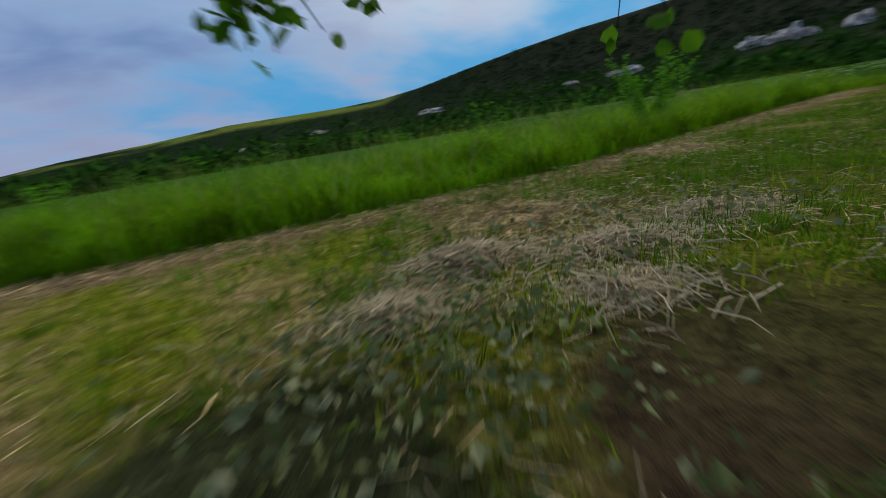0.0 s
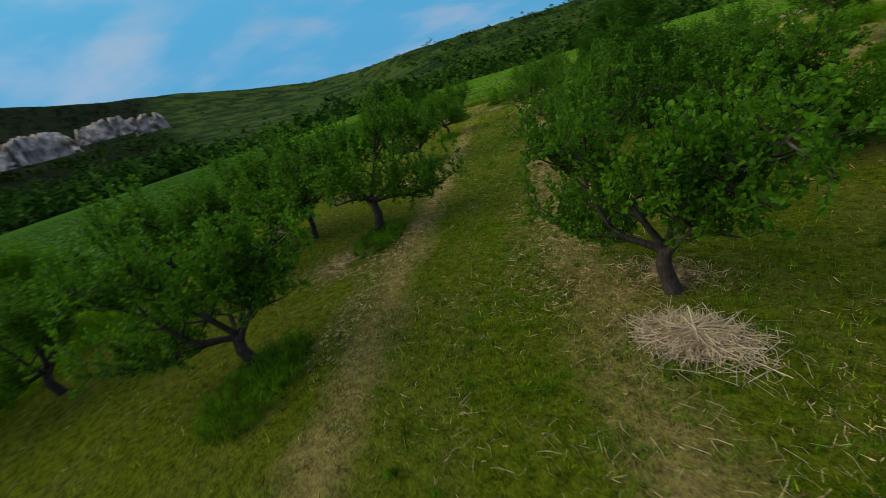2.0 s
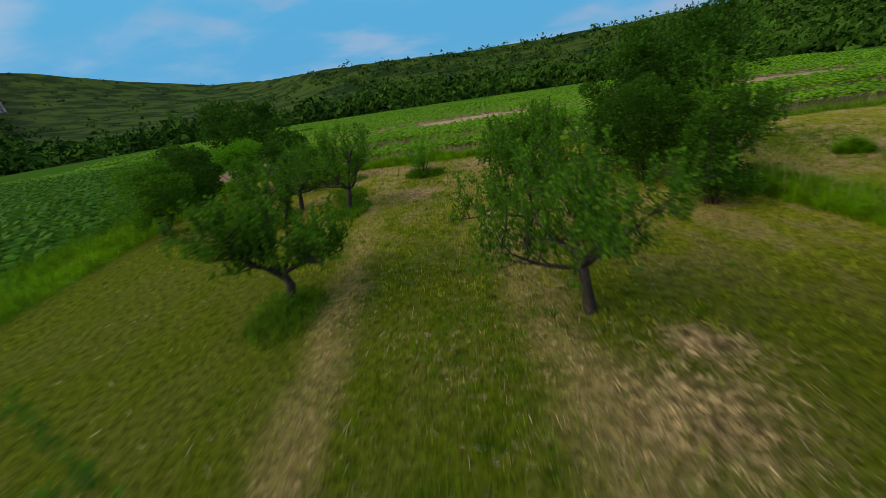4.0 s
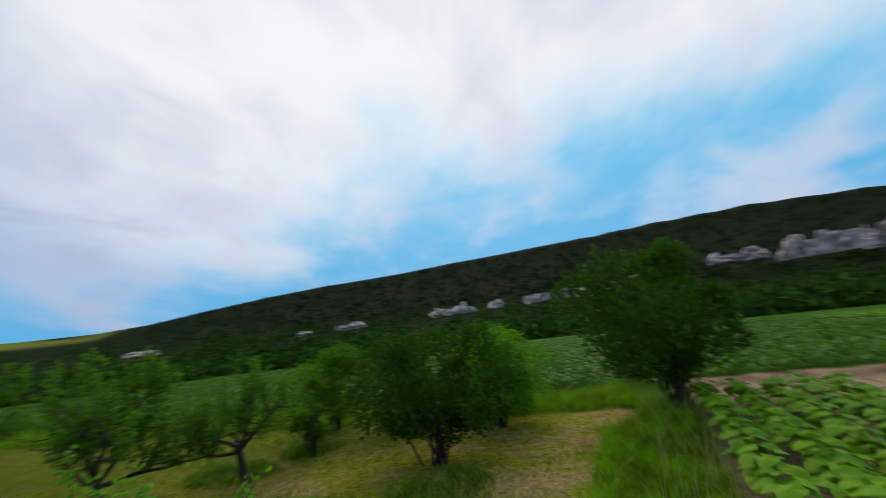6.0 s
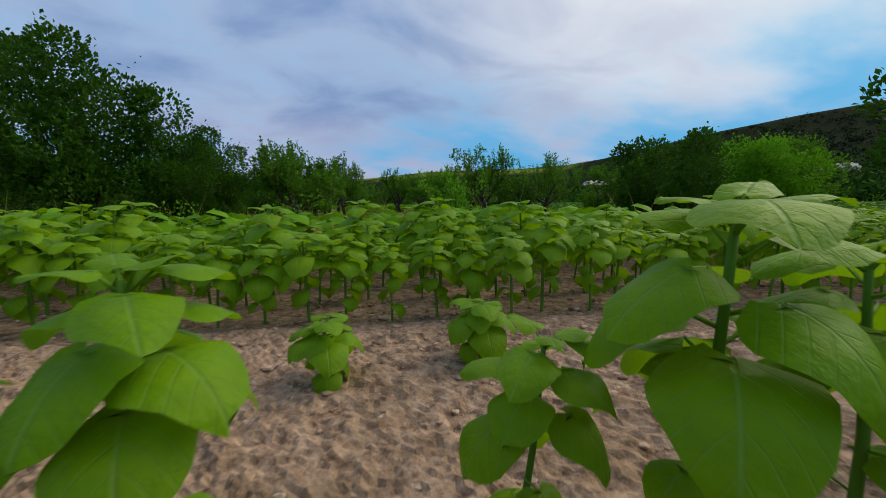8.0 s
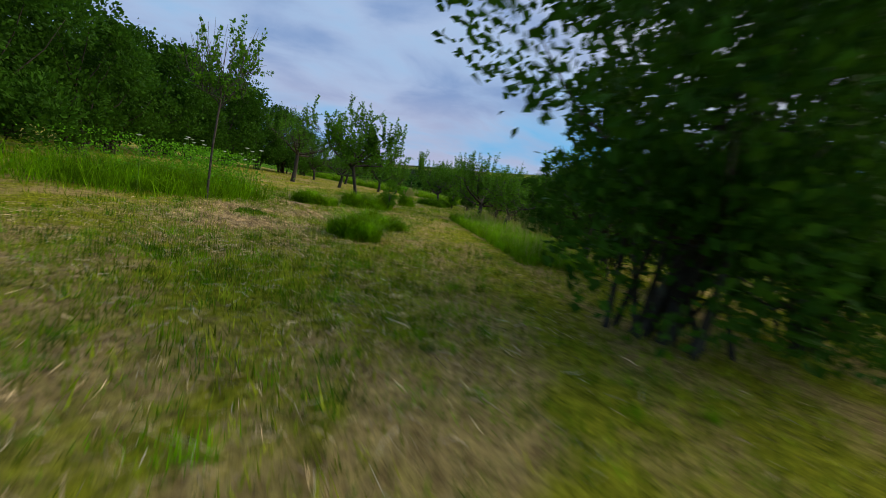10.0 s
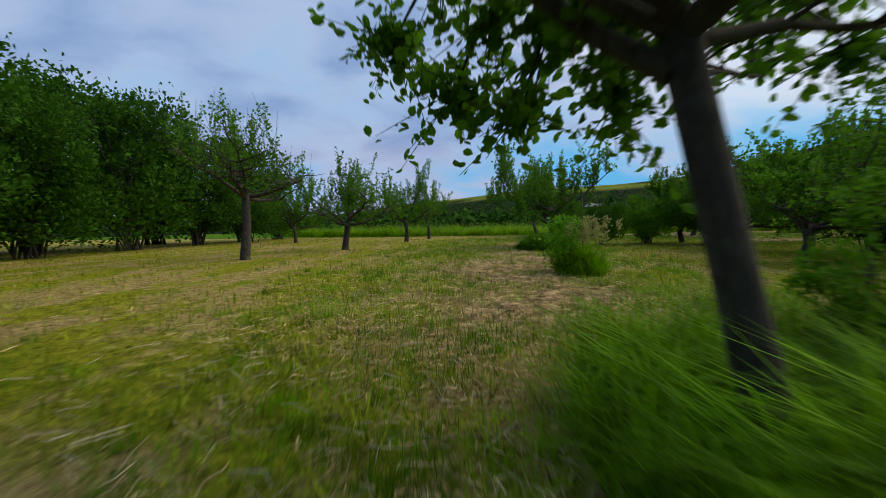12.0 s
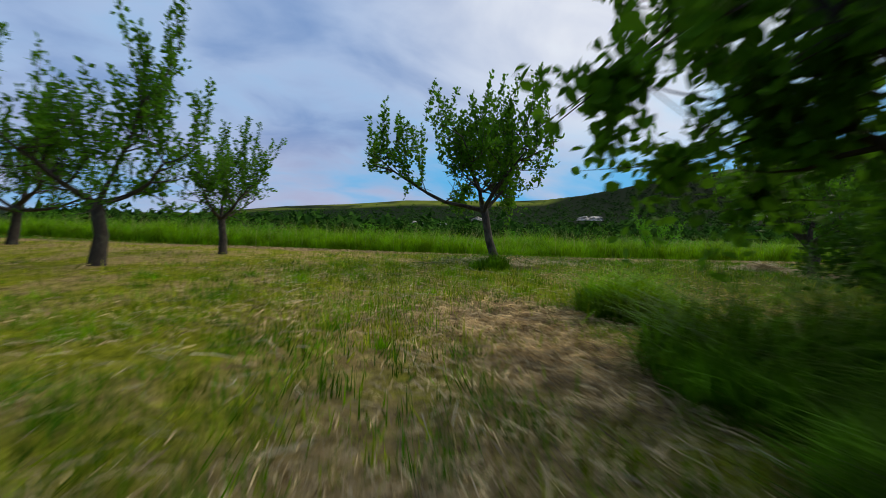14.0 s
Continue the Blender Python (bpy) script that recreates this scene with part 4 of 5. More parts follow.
for x, y, c, r, st, a, lg in [(12.3, 6.9, 1800, 0.75, 1.6, 2.1, 0.42), (14.8, 2.1, 1800, 0.7, 1.7, 2.1, 0.42), (19.3, -4.7, 1700, 0.75, 1.6, 2.1, 0.4), (23.0, -10.6, 1200, 0.75, 1.5, 2.1, 0.4),
                              (26.8, -16.6, 1500, 0.8, 1.5, 2.0, 0.4), (29.3, -15.4, 1200, 0.9, 1.3, 2.0, 0.4), (27.0, -22.0, 2200, 0.85, 1.1, 0, 0.5), (31.3, -15.2, 800, 0.8, 1.0, 0, 0.4),
                              (0.62, -0.05, 1100, 0.38, 1.1, 1.9, 0.4), (3.05, -7.2, 7000, 0.9, 1.15, -0.6, 0.62), (2.75, -5.7, 2600, 0.7, 1.2, 1.9, 0.7),
                              (9.6, -24.6, 400, 0.3, 1.0, 0, 0.2), (28.6, -18.6, 1500, 0.7, 2.6, 2.4, 0.4), (31.2, -20.8, 1500, 0.9, 1.5, 0.4, 0.35)]:
    ring(x, y, c, r, st, a, lg)
ring(7.0, -20.6, 3000, 0.48, 1.5, 0.5, 0.62, TALL_GRASS)
ring(5.05, -12.8, 1700, 0.40, 1.25, 1.9, 0.58, TALL_GRASS)
ring(10.9, -22.1, 2200, 0.55, 1.4, 0.9, 0.6, TALL_GRASS)
ring(6.8, -17.8, 5500, 0.9, 1.35, 1.9, 0.75, TALL_GRASS)
ring(12.0, -24.1, 1800, 0.42, 1.2, 0.3, 0.72, TALL_GRASS)
ring(2.3, -4.0, 1500, 0.42, 1.2, 1.0, 0.62, TALL_GRASS)


def weed_bank():
    """Tall weeds with white flower heads, left standing beside the alley."""
    g = np.random.default_rng(77)
    root = new("weed_bank")
    xy = np.stack([g.normal(6.0, 0.9, 9500), g.normal(-24.3, 1.5, 9500)], 1)
    xy = xy[(xy[:, 1] < -22.4) & (xy[:, 0] < 8.0)]
    v, f = blades(g, on_land(xy), 0.95 * g.uniform(0.4, 1.3, len(xy)), 0.013, 0.32, 2, 0.8)
    tagged(part("grass", mesh_of("grass", v, f, TALL_GRASS), root), kind="stuff")
    spots = []
    for _ in range(4200):
        x, y, z = g.normal(5.8, 0.85), -22.6 - abs(g.normal(0.5, 1.6)), g.uniform(0.2, 1.15)
        spots.append((x, y, z, *g.normal(0, 1, 3)))
    part("leaves", leaves_mesh("leaves", spots, g, 0.065, LEAF_BRIGHT), root)
    for i in range(16):
        x, y = g.normal(6.2, 0.7), -22.7 - abs(g.normal(0, 1.3))
        h = g.uniform(1.0, 1.35)
        stem = Tubes()
        stem.add([Vector((x, y, 0)), Vector((x + 0.03, y, h * 0.6)), Vector((x + g.normal(0, 0.06), y, h))], [0.008, 0.006, 0.003], 4)
        s = part("flower_stem", mesh_of("flower_stem", stem.v, stem.f, STEM), root)
        top, rim = Vector(stem.v[-1]), []
        for k in range(14):
            a, q = k * 0.449, 0.045 + 0.02 * (k % 2)
            rim.append((top.x + math.cos(a) * q, top.y + math.sin(a) * q, h + 0.012 + 0.012 * g.random()))
        part("flower_head", mesh_of("flower_head", [(top.x, top.y, h - 0.01), (top.x, top.y, h + 0.03)] + rim, [(1, 2 + k, 2 + (k + 1) % 14) for k in range(14)] + [(0, 2 + (k + 1) % 14, 2 + k) for k in range(14)], PETAL), s, "flat white flower head")
    return tagged(root, "tall green weeds with flat white flower heads", "weeds")


weed_bank()


def seeded_tuft():
    """The clump of weeds with pale seed heads and a dead dark stalk."""
    g = np.random.default_rng(81)
    root = new("weed_clump")
    tubes = Tubes()
    tubes.add([Vector((0.05, 0.1, 0)), Vector((0.06, 0.1, 0.7)), Vector((0.04, 0.12, 1.35))], [0.016, 0.013, 0.006], 6)
    part("dead_stalk", mesh_of("dead_stalk", tubes.v, tubes.f, DRY_WOOD), root, "dark dead stalk")
    spots = [(g.normal(-0.25, 0.14), g.normal(0.05, 0.14), g.uniform(0.1, 0.95), *g.normal(0, 1, 3)) for _ in range(1100)]
    part("leaves", leaves_mesh("leaves", spots, g, 0.07, LEAF_BRIGHT), root)
    plumes = []
    for i in range(42):
        x, y, h = g.normal(0.22, 0.16), g.normal(-0.05, 0.16), g.uniform(0.65, 0.95)
        plumes += [(x + g.normal(0, 0.012), y + g.normal(0, 0.012), h - 0.16 * e, g.normal(0, 0.4), g.normal(0, 0.4), 1) for e in np.linspace(0, 1, 26)]
    tagged(part("seed_fluff", leaves_mesh("seed_fluff", plumes, g, 0.045, SEED), root, "pale feathery seed fluff"), kind="stuff")
    root.matrix_basis = Matrix.Translation((5.0, -12.8, 0))
    return tagged(root, "clump of tall weeds with pale seed heads", "weeds")


seeded_tuft()

def strip_weeds():
    """Leafy weeds standing in clumps among the uncut grass."""
    g = np.random.default_rng(85)
    run = [(-22, 3.6)] + NORTH_EDGE[2:]
    for mat, count, high, label in ((LEAF_BRIGHT, 60, 0.85, "bright leafy weeds in the uncut grass"), (LEAF, 40, 1.0, "dark leafy weeds in the uncut grass")):
        spots = []
        for x, y in np.concatenate([along_run(run, count, 0.55, 6.0, g), along_run(EAST_EDGE, count // 3, 0.5, 2.6, g), along_run(s_run, count // 8, 0.3, 0.9, g, -1.0)]):
            h, r = high * g.uniform(0.5, 1.15), g.uniform(0.15, 0.4)
            for _ in range(int(60 + 260 * r)):
                spots.append((g.normal(x, r * 0.6), g.normal(y, r * 0.6), h * g.random() ** 0.6, *g.normal(0, 0.8, 2), g.uniform(0.0, 1.0)))
        tagged(new("weeds", leaves_mesh("weeds", spots, g, 0.055, mat)), label, "weeds", kind="stuff")


strip_weeds()

# seed stalks over the uncut strips
g = np.random.default_rng(88)
xy = np.concatenate([along_run([(-22, 3.6)] + NORTH_EDGE[2:], 1500, 0.1, 5.5, g), along_run(s_run, 700, 0.2, 1.3, g, -1.0), along_run(BANK, 250, 0.1, 1.7, g)])
v, f = blades(g, on_land(xy), 1.05 * g.uniform(0.7, 1.2, len(xy)), 0.012, 0.14, 2, 0.3)
stuff("seed_stalks", v, f, SEED, "thin pale seed stalks in the uncut grass", "grass")

# ---- mown grass and cut hay ----
def near_line(points, count, spread, rng):
    p = np.array(points, float)
    i = rng.integers(0, len(p) - 1, count)
    e = rng.random((count, 1))
    return p[i] * (1 - e) + p[i + 1] * e + rng.normal(0, spread, (count, 2))


EAST_ALLEY = [(0.2, 1.5), (2.0, 4.6), (6.5, 5.6), (10.0, 3.2), (12.5, -1.0), (15.5, -5.5), (18.5, -10.5), (21.5, -15.5), (24.5, -20.5), (28.0, -24.5)]
WEST_ALLEY = [(15.0, -27.8), (12.5, -26.2), (9.5, -23.4), (7.4, -20.8), (5.4, -17.6), (4.2, -14.0), (3.0, -10.6), (1.5, -7.4), (0.0, -3.0), (0.0, 1.5)]


def keep_in(xy):
    ok = in_orchard(xy[:, 0], xy[:, 1])
    for bx, by, reach, _ in BARE_AND_SHADED:
        ok &= np.hypot(xy[:, 0] - bx, xy[:, 1] - by) > reach * np.random.default_rng(7).uniform(0.55, 1.15, len(xy))
    return xy[ok]


def off_hay(xy):
    """Grass stands thin where the hay lies thick."""
    ok = np.ones(len(xy), bool)
    for hx, hy, reach in DRY:
        ok &= np.hypot(xy[:, 0] - hx, xy[:, 1] - hy) > reach * np.random.default_rng(8).uniform(0.2, 1.25, len(xy))
    return xy[ok]


def turf(name, xy, rng, long, wide, mat, label, lean=0.85):
    clump = np.array([1 + 1.5 * noise.noise((x * 4.5, y * 4.5, 2.0)) for x, y in xy]).clip(0.35, 2.0)
    v, f = blades(rng, on_land(xy), long * clump * rng.uniform(0.5, 1.4, len(xy)), wide, lean, 1, 0.0)
    return stuff(name, v, f, mat, label, "grass")


def patchy(xy, scale, shift, lo):
    k = np.array([noise.noise((x * scale, y * scale, shift)) for x, y in xy])
    return xy[k + np.random.default_rng(5).normal(0, 0.18, len(xy)) > lo]


g = np.random.default_rng(90)
near = off_hay(keep_in(near_line(WEST_ALLEY, 170000, 1.7, g)))
turf("mown_grass", patchy(near, 0.9, 1.0, -0.12), g, 0.075, 0.011, SHORT_GRASS, "short mown green grass")
near = off_hay(keep_in(near_line(EAST_ALLEY, 110000, 1.9, g)))
turf("mown_grass", patchy(near, 0.9, 1.0, -0.12), g, 0.075, 0.011, SHADED_GREEN_GRASS, "short green grass with shade darkening its colour")
wide = keep_in(np.stack([g.uniform(-18, 38, 150000), g.uniform(-34, 11, 150000)], 1))
turf("mown_grass", patchy(wide, 0.7, 1.0, -0.1), g, 0.09, 0.016, SHORT_GRASS, "short mown green grass")


south_lawn = keep_in(np.stack([g.uniform(13, 36, 90000), g.uniform(-30, -12, 90000)], 1))
turf("mown_grass", patchy(south_lawn, 0.7, 1.0, -0.16), g, 0.10, 0.018, SHORT_GRASS, "short mown yellow-green grass")


def tufts(line, count, spread, mat, label, seed):
    """Small rank tufts that the mower pressed down and missed."""
    g = np.random.default_rng(seed)
    at = off_hay(keep_in(near_line(line, count, spread, g)))
    each = g.integers(25, 70, len(at))
    mid = np.repeat(at, each, axis=0)
    reach = np.repeat(g.uniform(0.04, 0.16, len(at)), each)
    xy = mid + g.normal(0, 1, mid.shape) * reach[:, None]
    ln = np.repeat(g.uniform(0.06, 0.15, len(at)), each) * g.uniform(0.5, 1.3, len(xy))
    v, f = blades(g, on_land(xy), ln, 0.009, 0.85, 1, 0.0)
    return stuff("grass_tufts", v, f, mat, label, "grass")


tufts(WEST_ALLEY, 1000, 1.9, RING_GRASS, "dark green tufts in the mown grass", 91)
tufts(WEST_ALLEY, 1500, 1.9, TALL_GRASS, "bright green tufts in the mown grass", 92)
tufts(EAST_ALLEY, 1500, 2.2, RING_GRASS, "dark green tufts in the mown grass", 93)


def straws(xy, rng, long, wide, lift):
    """Cut stalks lying flat, crossing one another."""
    c = len(xy)
    a = rng.uniform(0, 6.283, c)
    d = np.stack([np.cos(a), np.sin(a), rng.normal(0, 0.18, c)], 1) * (long * rng.uniform(0.4, 1.4, c))[:, None] / 2
    s = np.stack([-np.sin(a), np.cos(a), rng.normal(0, 0.6, c)], 1) * (wide * rng.uniform(0.6, 1.4, c))[:, None] / 2
    p = on_land(xy)
    p[:, 2] += lift * rng.random(c) + 0.006
    b = np.column_stack([rng.normal(0, 0.03, (c, 2)), np.abs(rng.normal(0, 0.012, c))])
    v = np.stack([p - d - s, p - d + s, p + b + s, p + b - s, p + d + s * 0.5, p + d - s * 0.5], 1).reshape(-1, 3)
    i = np.arange(c)[:, None] * 6
    f = np.concatenate([i + [0, 1, 2, 3], i + [3, 2, 4, 5]])
    return v, f


near = keep_in(np.concatenate([near_line(EAST_ALLEY, 11000, 1.9, g), near_line(WEST_ALLEY, 85000, 1.7, g)]))
tight = np.concatenate([np.stack([g.normal(x, r * 0.55, int(4200 * r * r)), g.normal(y, r * 0.55, int(4200 * r * r))], 1) for x, y, r in DRY])
lane = keep_in(np.concatenate([near_line([(8.6, 3.6), (14.6, -6.4), (22.9, -20.6)], 10000, 0.34, g), near_line([(11.7, 6.0), (14.3, 0.9), (22.2, -11.7)], 5000, 0.3, g), near_line([(-8.0, 3.0), (-2.7, 3.75), (2.6, 5.0), (5.8, 6.7), (9.6, 8.8), (13.6, 10.9)], 9000, 0.22, g)]))
near = np.concatenate([patchy(near, 0.55, 7.0, -0.02), keep_in(tight), lane])
v, f = straws(near, g, 0.12, 0.0042, 0.035)
stuff("cut_hay", v, f, STRAW, "dry straw-coloured cuttings lying on the mown grass", "hay")
wide = keep_in(np.stack([g.uniform(-18, 38, 36000), g.uniform(-34, 11, 36000)], 1))
v, f = straws(patchy(wide, 0.5, 7.0, 0.08), g, 0.12, 0.0055, 0.03)
stuff("cut_hay", v, f, STRAW, "dry straw-coloured cuttings lying on the mown grass", "hay")


near = keep_in(np.concatenate([near_line(EAST_ALLEY, 3500, 1.8, g), near_line(WEST_ALLEY, 9000, 1.6, g)]))
v, f = straws(near, g, 0.18, 0.0034, 0.05)
stuff("loose_stalks", v, f, GREY_HAY, "long pale stalks scattered on the mown grass", "hay")


def hay_pile(x, y, reach, count, high, seed, mat=None, label="loose pile of dry cut hay on mown grass", long=0.22, wide=0.0048):
    g = np.random.default_rng(seed)
    q, a = np.abs(g.normal(0, 0.45, count)).clip(0, 1.2), g.uniform(0, 6.283, count)
    xy = np.stack([x + np.cos(a) * q * reach * 1.25, y + np.sin(a) * q * reach * 0.8], 1)
    lift = high * np.clip(1 - q, 0.05, 1)
    v, f = straws(xy, g, long, wide, lift)
    return tagged(new("hay_pile", mesh_of("hay_pile", v, f, mat or STRAW)), label, "hay", "piles of hay", "stuff")


for i, (x, y, r, c, h) in enumerate([(10.0, -1.2, 0.9, 1900, 0.07), (12.9, -6.6, 0.9, 1500, 0.07), (7.6, 2.4, 0.9, 1200, 0.06),
                                     (9.6, -0.2, 0.8, 900, 0.05), (3.4, -10.2, 1.0, 1300, 0.04), (1.9, -4.2, 0.9, 1200, 0.04), (7.6, -22.6, 0.9, 900, 0.04), (16.0, -12.0, 0.8, 1000, 0.06)]):
    hay_pile(x, y, r, c, h, 300 + i, STRAW)
hay_pile(6.95, 3.75, 0.66, 2100, 0.17, 299, GREY_HAY, "heap of long pale cut stalks under a fruit tree", 0.46, 0.0085)
for i, (x, y, r, c, h) in enumerate([(0.35, 2.3, 0.5, 1500, 0.12), (-0.1, 1.75, 0.45, 900, 0.08), (1.25, 2.1, 0.55, 1100, 0.08), (2.0, 2.4, 0.6, 900, 0.06), (0.9, 1.55, 0.5, 700, 0.05)]):
    hay_pile(x, y, r, c, h, 340 + i, GREY_HAY, "bleached loose hay heaped on mown grass")


def wilted_leaves():
    """Grey-green wilted leaves and torn stalks strewn before the hay."""
    g = np.random.default_rng(350)
    spots = []
    for cx, cy, r, c in ((0.0, 1.5, 0.4, 420), (0.2, 0.95, 0.35, 150), (1.0, 2.5, 0.5, 220), (2.1, 2.7, 0.5, 160), (-0.3, 1.1, 0.3, 120)):
        for _ in range(c):
            spots.append((g.normal(cx, r), g.normal(cy, r), g.uniform(0.01, 0.09), *(g.normal(0, 1, 2)), g.uniform(-0.1, 0.7)))
    return tagged(new("wilted_leaves", leaves_mesh("wilted_leaves", spots, g, 0.06, GREY_LEAF)), "grey-green wilted leaves strewn on the ground", "leaves", kind="stuff")


wilted_leaves()


# ---- sunflowers ----
def sunflower_leaf(length, width, droop, cup):
    """A broad heart-shaped leaf on its stalk, arching over along its length and gently folded along the midrib."""
    verts, faces = [], []
    stalk = 0.42 * length
    shape = ((-0.16, 0.34), (-0.10, 0.80), (0.02, 1.02), (0.16, 1.10), (0.32, 1.08), (0.48, 0.97), (0.63, 0.79), (0.77, 0.56), (0.89, 0.30), (1.0, 0.03))
    across = (-1, -0.7, -0.35, 0, 0.35, 0.7, 1)
    for i, (e, wide) in enumerate(shape):
        w = width * wide * (1 + 0.02 * (i % 2))
        arc = droop * max(e, 0.0)
        x = stalk + length * (math.sin(arc) / droop if e > 0 else e)
        z = stalk * 0.4 - length * ((1 - math.cos(arc)) / droop if e > 0 else 0.0)
        for q in across:
            notch = 0.16 * length * (1 - abs(q)) if i < 2 else 0.0
            wave = 0.07 * length * math.sin(i * 0.95 + q * 1.5 + droop * 3) * q * q
            fold = cup * abs(q) * w * 0.22 - 0.20 * w * q * q
            verts.append((x + notch, w * q * 0.5, z + fold + wave))
    for i in range(len(shape) - 1):
        for k in range(6):
            a = i * 7 + k
            faces.append((a, a + 7, a + 8, a + 1))
    b = len(verts)
    for p, r in (((0, 0, -0.02), 0.006), ((stalk, 0, stalk * 0.4), 0.004)):
        for q in range(4):
            verts.append((p[0], p[1] + r * math.cos(q * 1.571), p[2] + r * math.sin(q * 1.571)))
    for q in range(4):
        faces.append((b + q, b + (q + 1) % 4, b + 4 + (q + 1) % 4, b + 4 + q))
    return mesh_of("leaf", verts, faces, SUN_LEAF, smooth=True)


LEAF_FORMS = [sunflower_leaf(0.185, 0.165, 0.8, 0.30), sunflower_leaf(0.195, 0.175, 1.3, 0.22), sunflower_leaf(0.11, 0.09, 0.5, 0.5), sunflower_leaf(0.18, 0.155, 1.8, 0.15)]


def sunflower_plan(seed, height):
    """Where a plant's leaves sit: (form, height, turn, tilt, scale). Most spread near the top, a few hang low on the stem."""
    g = np.random.default_rng(seed)
    rows = []
    for i in range(int(g.integers(3, 5))):
        rows.append((3, height * (0.28 + 0.12 * i) + g.normal(0, 0.02), i * 2.4 + g.normal(0, 0.4), g.normal(0.35, 0.15), g.uniform(0.65, 0.95)))
    n = 10
    for i in range(n):
        e = i / (n - 1)
        rows.append((1 if e < 0.45 else 0, height * (0.66 + 0.30 * e), 1.0 + i * 2.4 + g.normal(0, 0.25), 0.22 - 0.25 * e + g.normal(0, 0.10), (1.12 - 0.28 * e) * g.uniform(0.88, 1.12)))
    for i in range(3):
        rows.append((2, height * 0.97, i * 2.2 + g.normal(0, 0.3), -0.25 + g.normal(0, 0.1), g.uniform(0.75, 1.0)))
    return rows


def stem_mesh(seed, height):
    g = np.random.default_rng(seed)
    t = Tubes()
    t.add([Vector((0, 0, -0.03)), Vector((g.normal(0, 0.012), g.normal(0, 0.012), height * 0.5)), Vector((0, 0, height * 0.98))], [0.013, 0.011, 0.007], 7)
    return mesh_of("stem", t.v, t.f, STEM, smooth=True)


def sunflower(seed, height):
    root = new("sunflower")
    part("stem", stem_mesh(seed, height), root)
    for form, z, turn, tilt, s in sunflower_plan(seed, height):
        ob = part("leaf", LEAF_FORMS[form], root)
        ob.matrix_basis = Matrix.Translation((0, 0, z)) @ Euler((0, tilt, turn)).to_matrix().to_4x4() @ Matrix.Diagonal((s, s, s, 1))
    return tagged(root, "young green sunflower plant with broad drooping leaves in soil", "sunflower", "sunflowers in rows")


PLANTS = [(sunflower(500 + i, h), h) for i, h in enumerate((0.74, 0.80, 0.68, 0.77, 0.36))]
g = np.random.default_rng(510)
used = set()
NEAR_ROWS = [(1.45, 0.30), (2.1, 0.29), (2.75, 0.29), (3.4, 0.28), (4.0, 0.31)]
spots_near, spots_far = [], []
for d, gap in NEAR_ROWS:
    for s in np.arange(-14, 8, gap):
        (spots_near if (d > 2.4 and -9.2 < s < 3.2) else spots_far).append((s + g.normal(0, 0.05), d + g.normal(0, 0.05), int(g.integers(0, 4))))
for s, d, k in [(-5.40, 6.15, 1), (-4.98, 6.22, 3), (-4.55, 6.17, 0), (-3.80, 6.12, 3), (-3.46, 6.30, 1), (-3.14, 6.34, 0), (-2.75, 6.2, 3), (-2.4, 6.3, 1), (-6.2, 6.05, 3), (-5.85, 6.25, 2), (-7.0, 6.1, 0), (-2.1, 6.2, 2), (-4.4, 5.05, 4), (-3.6, 4.9, 4), (-1.5, 6.0, 1), (-7.8, 6.0, 2), (-8.4, 6.2, 1)]:
    spots_near.append((s, d, k))
for d in np.arange(7.9, 13, 0.7):
    for s in np.arange(-40, 12, 0.32):
        spots_far.append((s + g.normal(0, 0.06), d + g.normal(0, 0.06), int(g.integers(0, 4))))
for s in np.arange(-48, -14, 0.3):
    for d, _ in NEAR_ROWS:
        spots_far.append((s, d + g.normal(0, 0.05), int(g.integers(0, 4))))
for s, d, k in spots_near:
    x, y = south(s, d)
    m = Matrix.Translation((x, y, 0)) @ Euler((g.normal(0, 0.05), g.normal(0, 0.05), g.uniform(0, 6.28))).to_matrix().to_4x4() @ Matrix.Diagonal((*[g.uniform(0.8, 1.12)] * 3, 1))
    src = PLANTS[k][0]
    if k not in used:
        used.add(k)
        src.matrix_basis = m
    else:
        copy_thing(src, m)


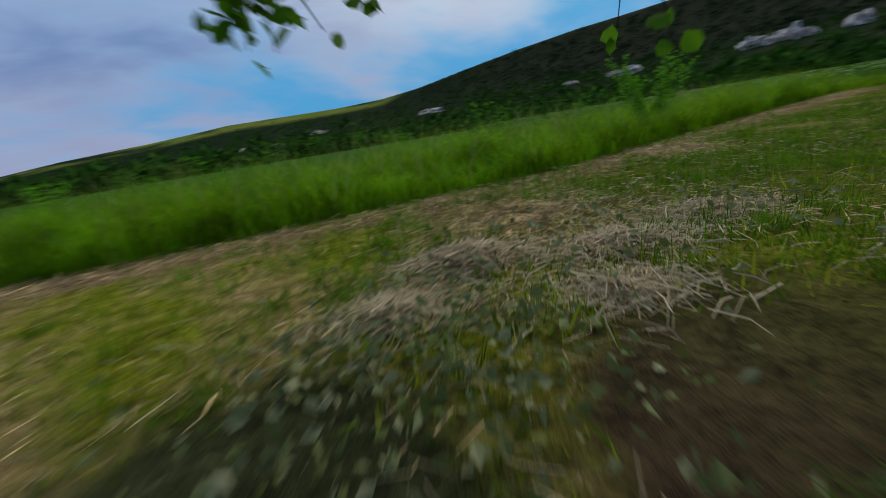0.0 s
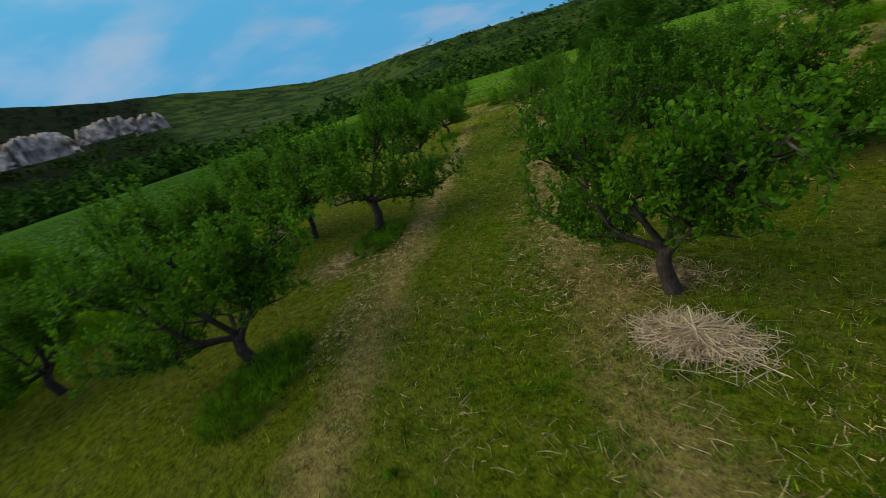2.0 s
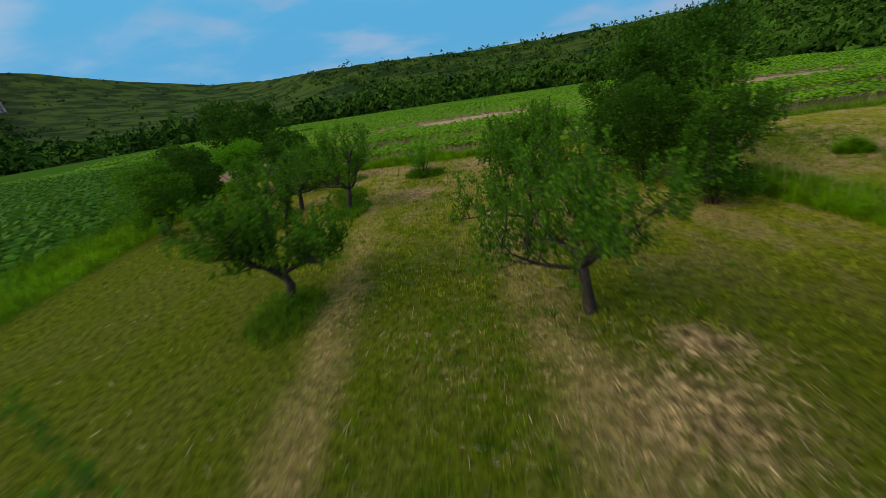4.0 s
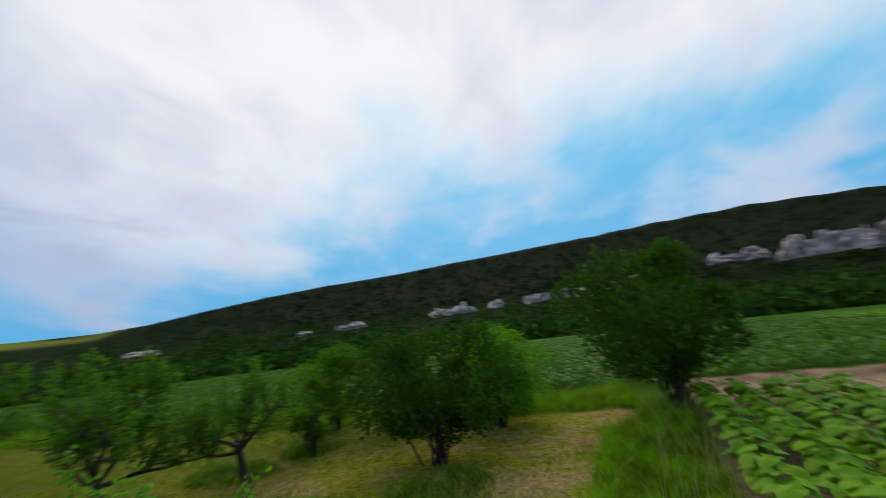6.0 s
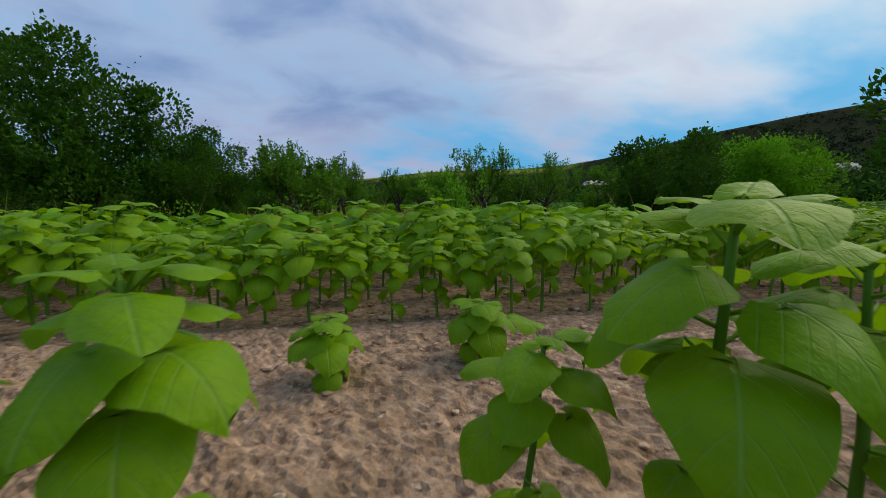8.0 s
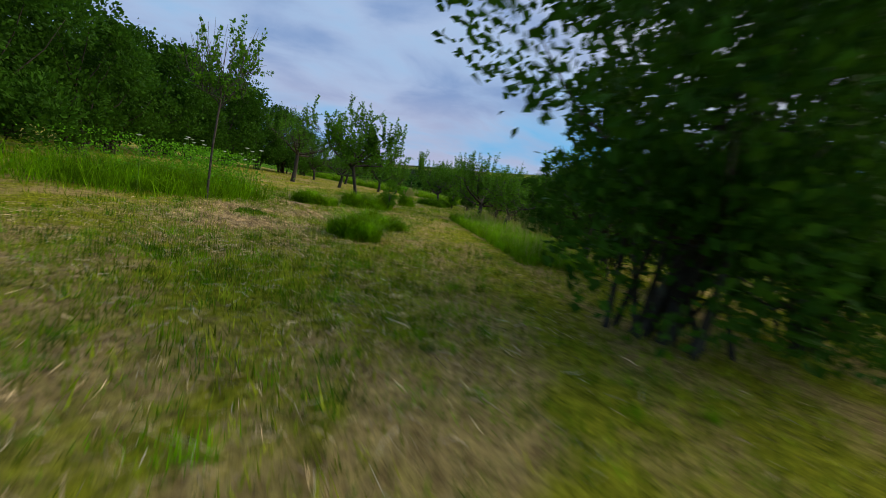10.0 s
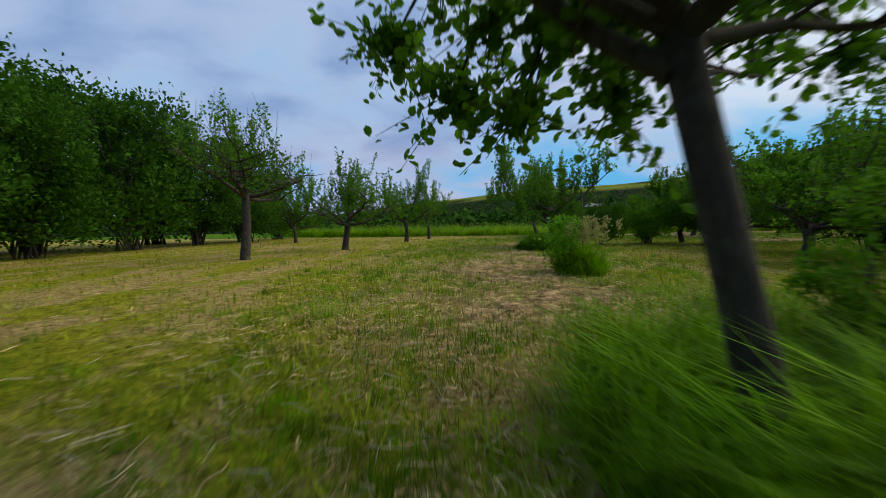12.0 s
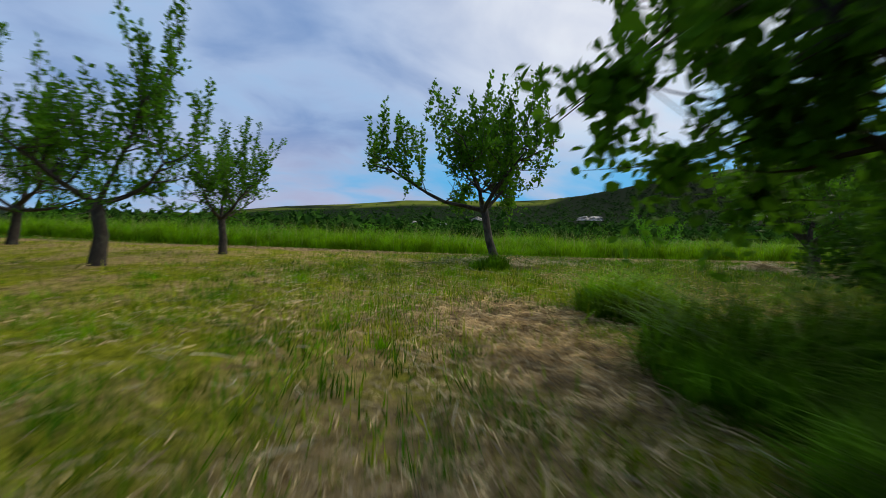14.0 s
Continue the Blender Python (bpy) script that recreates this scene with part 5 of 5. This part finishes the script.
def far_plants(name, places, label, simple=False, mat=None):
    """The rest of the crop in one mesh."""
    g = np.random.default_rng(len(places))
    # a leaf's rim: two points for the simple ones, a rounded heart for the rest
    if simple:
        quad = np.array([[0.05, 0, 0.02], [0.15, 0.125, 0.0], [0.15, -0.125, 0.0], [0.31, 0, -0.10]])
        fan = np.array([[0, 2, 1], [1, 2, 3]])
    else:
        quad = np.array([[0.08, 0, 0.03], [0.05, -0.085, 0.0], [0.14, -0.13, -0.01], [0.23, -0.095, -0.04], [0.32, 0, -0.10], [0.23, 0.095, -0.04], [0.14, 0.13, -0.01], [0.05, 0.085, 0.0], [0.18, 0, 0.005]])
        fan = np.array([[8, k, (k + 1) % 8] for k in range(8)])
    size = len(quad)
    vs, fs, at = [], [], 0
    for x, y, h in places:
        n = 6 if simple else 7
        turn = g.uniform(0, 6.28)
        z0 = float(land_height(x, y))
        a = turn + np.arange(n) * 2.4
        c, s = np.cos(a), np.sin(a)
        sc = g.uniform(0.8, 1.2, n) * (1.25 if simple else 1.0)
        hz = h * (0.62 + 0.38 * np.arange(n) / (n - 1))
        q = quad[None] * sc[:, None, None]
        v = np.stack([q[..., 0] * c[:, None] - q[..., 1] * s[:, None] + x, q[..., 0] * s[:, None] + q[..., 1] * c[:, None] + y, q[..., 2] + (hz + z0)[:, None]], -1)
        vs.append(v.reshape(-1, 3))
        i = np.arange(n)[:, None] * size + at
        fs.append(np.concatenate([i + k for k in fan]))
        at += n * size
        if not simple:
            st = np.array([[x - 0.01, y, z0], [x + 0.01, y, z0], [x, y, z0 + h]])
            vs.append(st)
            fs.append(np.array([[at, at + 1, at + 2]]))
            at += 3
    return stuff(name, np.concatenate(vs), np.concatenate(fs), mat or (FIELD_LEAF if simple else CROP_LEAF), label, "sunflowers")


far_plants("sunflower_rows", [(*south(s, d), 0.74 * g.uniform(0.85, 1.1)) for s, d, k in spots_far], "rows of young sunflowers with broad green leaves")
# the main rows run away from the orchard, thin in the dry patch
main = []
for s in np.arange(-60, 46, 0.7):
    for d in np.arange(14, 62, 0.55):
        thin = noise.noise((s * 0.11, d * 0.16, 2.0)) + 0.5 * math.exp(-((d - 19) / 6) ** 2)
        if thin > 0.42 or g.random() < 0.12:
            continue
        main.append((*south(s + g.normal(0, 0.06), d + g.normal(0, 0.12)), (0.55 if thin < 0.2 else 0.35) * g.uniform(0.8, 1.2)))
far_plants("sunflower_rows", main, "distant rows of young sunflowers on bare soil", True, CROP_LEAF)
east = []
for k in np.arange(2.9, 46, 0.72):
    for s in np.arange(-34, 46, 0.6):
        x, y = 30.0 + 0.83 * k - 0.557 * s, -8.0 + 0.557 * k + 0.83 * s
        if y > 4 and (-0.44 * (x - 9.4) + 0.9 * (y - 9.3)) < 6 and x < 17:
            continue
        if math.hypot(x - 14, y + 10) > 75 or (x < 24 and y < 14 and k < 4):
            continue
        if g.random() < 0.1:
            continue
        east.append((x + g.normal(0, 0.05), y + g.normal(0, 0.08), 0.6 * g.uniform(0.8, 1.2)))
far_plants("sunflower_rows", east, "green rows of sunflowers in the valley field", True)


# ---- clods on the bare soil ----
def clods():
    g = np.random.default_rng(600)
    ball = bmesh.new()
    bmesh.ops.create_icosphere(ball, subdivisions=1, radius=1.0)
    bv = np.array([v.co[:] for v in ball.verts])
    bf = np.array([[v.index for v in f.verts] for f in ball.faces])
    ball.free()
    vs, fs = [], []
    for i in range(6000):
        s, d = g.uniform(-9.5, 2.5), g.uniform(3.2, 8.0)
        x, y = south(s, d)
        r = 0.005 + 0.024 * g.random() ** 3
        vs.append(bv * (1 + g.normal(0, 0.22, bv.shape)) * [r * g.uniform(0.8, 1.6), r * g.uniform(0.7, 1.1), r * 0.55] + [x, y, r * 0.15 + 0.012])
        fs.append(bf + i * len(bv))
    m, n, l, p = material("clod")
    c = blend(n, l, n.new("ShaderNodeNewGeometry").outputs["Random Per Island"], (0.20, 0.12, 0.075), (0.58, 0.40, 0.27))
    l.new(c, p.inputs["Base Color"])
    p.inputs["Roughness"].default_value = 0.95
    bump(n, l, p, noise_at(n, l, 120, 4), 0.5, 0.004)
    return stuff("soil_clods", np.concatenate(vs), np.concatenate(fs), m, "dry brown clods of soil between sunflower rows", "soil")


clods()


def soil_crust():
    """Broken crust of dry soil round the front rows, with crumbs, cracks and hollows."""
    step, s0, d0, ns, nd = 0.026, -8.2, 4.0, 270, 125
    v, f = [], []
    for i in range(ns):
        for j in range(nd):
            a, b = s0 + i * step, d0 + j * step
            x, y = south(a, b)
            h = 0.022 + 0.026 * noise.noise((x * 3, y * 3, 1)) + 0.026 * noise.noise((x * 10, y * 10, 5)) + 0.018 * noise.noise((x * 29, y * 29, 9)) - 0.03 * max(0, abs(noise.noise((x * 6, y * 6, 20))) * -6 + 0.5)
            edge = min(i, j, ns - 1 - i, nd - 1 - j) / 12
            v.append((x, y, h * min(1, edge) - (0.02 if edge < 0.3 else 0)))
    for i in range(ns - 1):
        for j in range(nd - 1):
            a = i * nd + j
            f.append((a, a + 1, a + nd + 1, a + nd))
    m, n, l, p = material("soil_crust")
    c = blend(n, l, map_to(n, l, noise_at(n, l, 14, 8, 0.75), 0.36, 0.64), (0.13, 0.078, 0.05), (0.58, 0.40, 0.275))
    l.new(blend(n, l, map_to(n, l, noise_at(n, l, 2.5, 3), 0.45, 0.65, 0, 0.5), c, (0.22, 0.15, 0.09)), p.inputs["Base Color"])
    p.inputs["Roughness"].default_value, p.inputs["Specular IOR Level"].default_value = 0.95, 0.05
    bump(n, l, p, noise_at(n, l, 60, 6, 0.7), 0.9, 0.012)
    return tagged(new("soil", mesh_of("soil", v, f, m)), "dry cracked brown soil between sunflower rows", "soil", kind="stuff")


soil_crust()
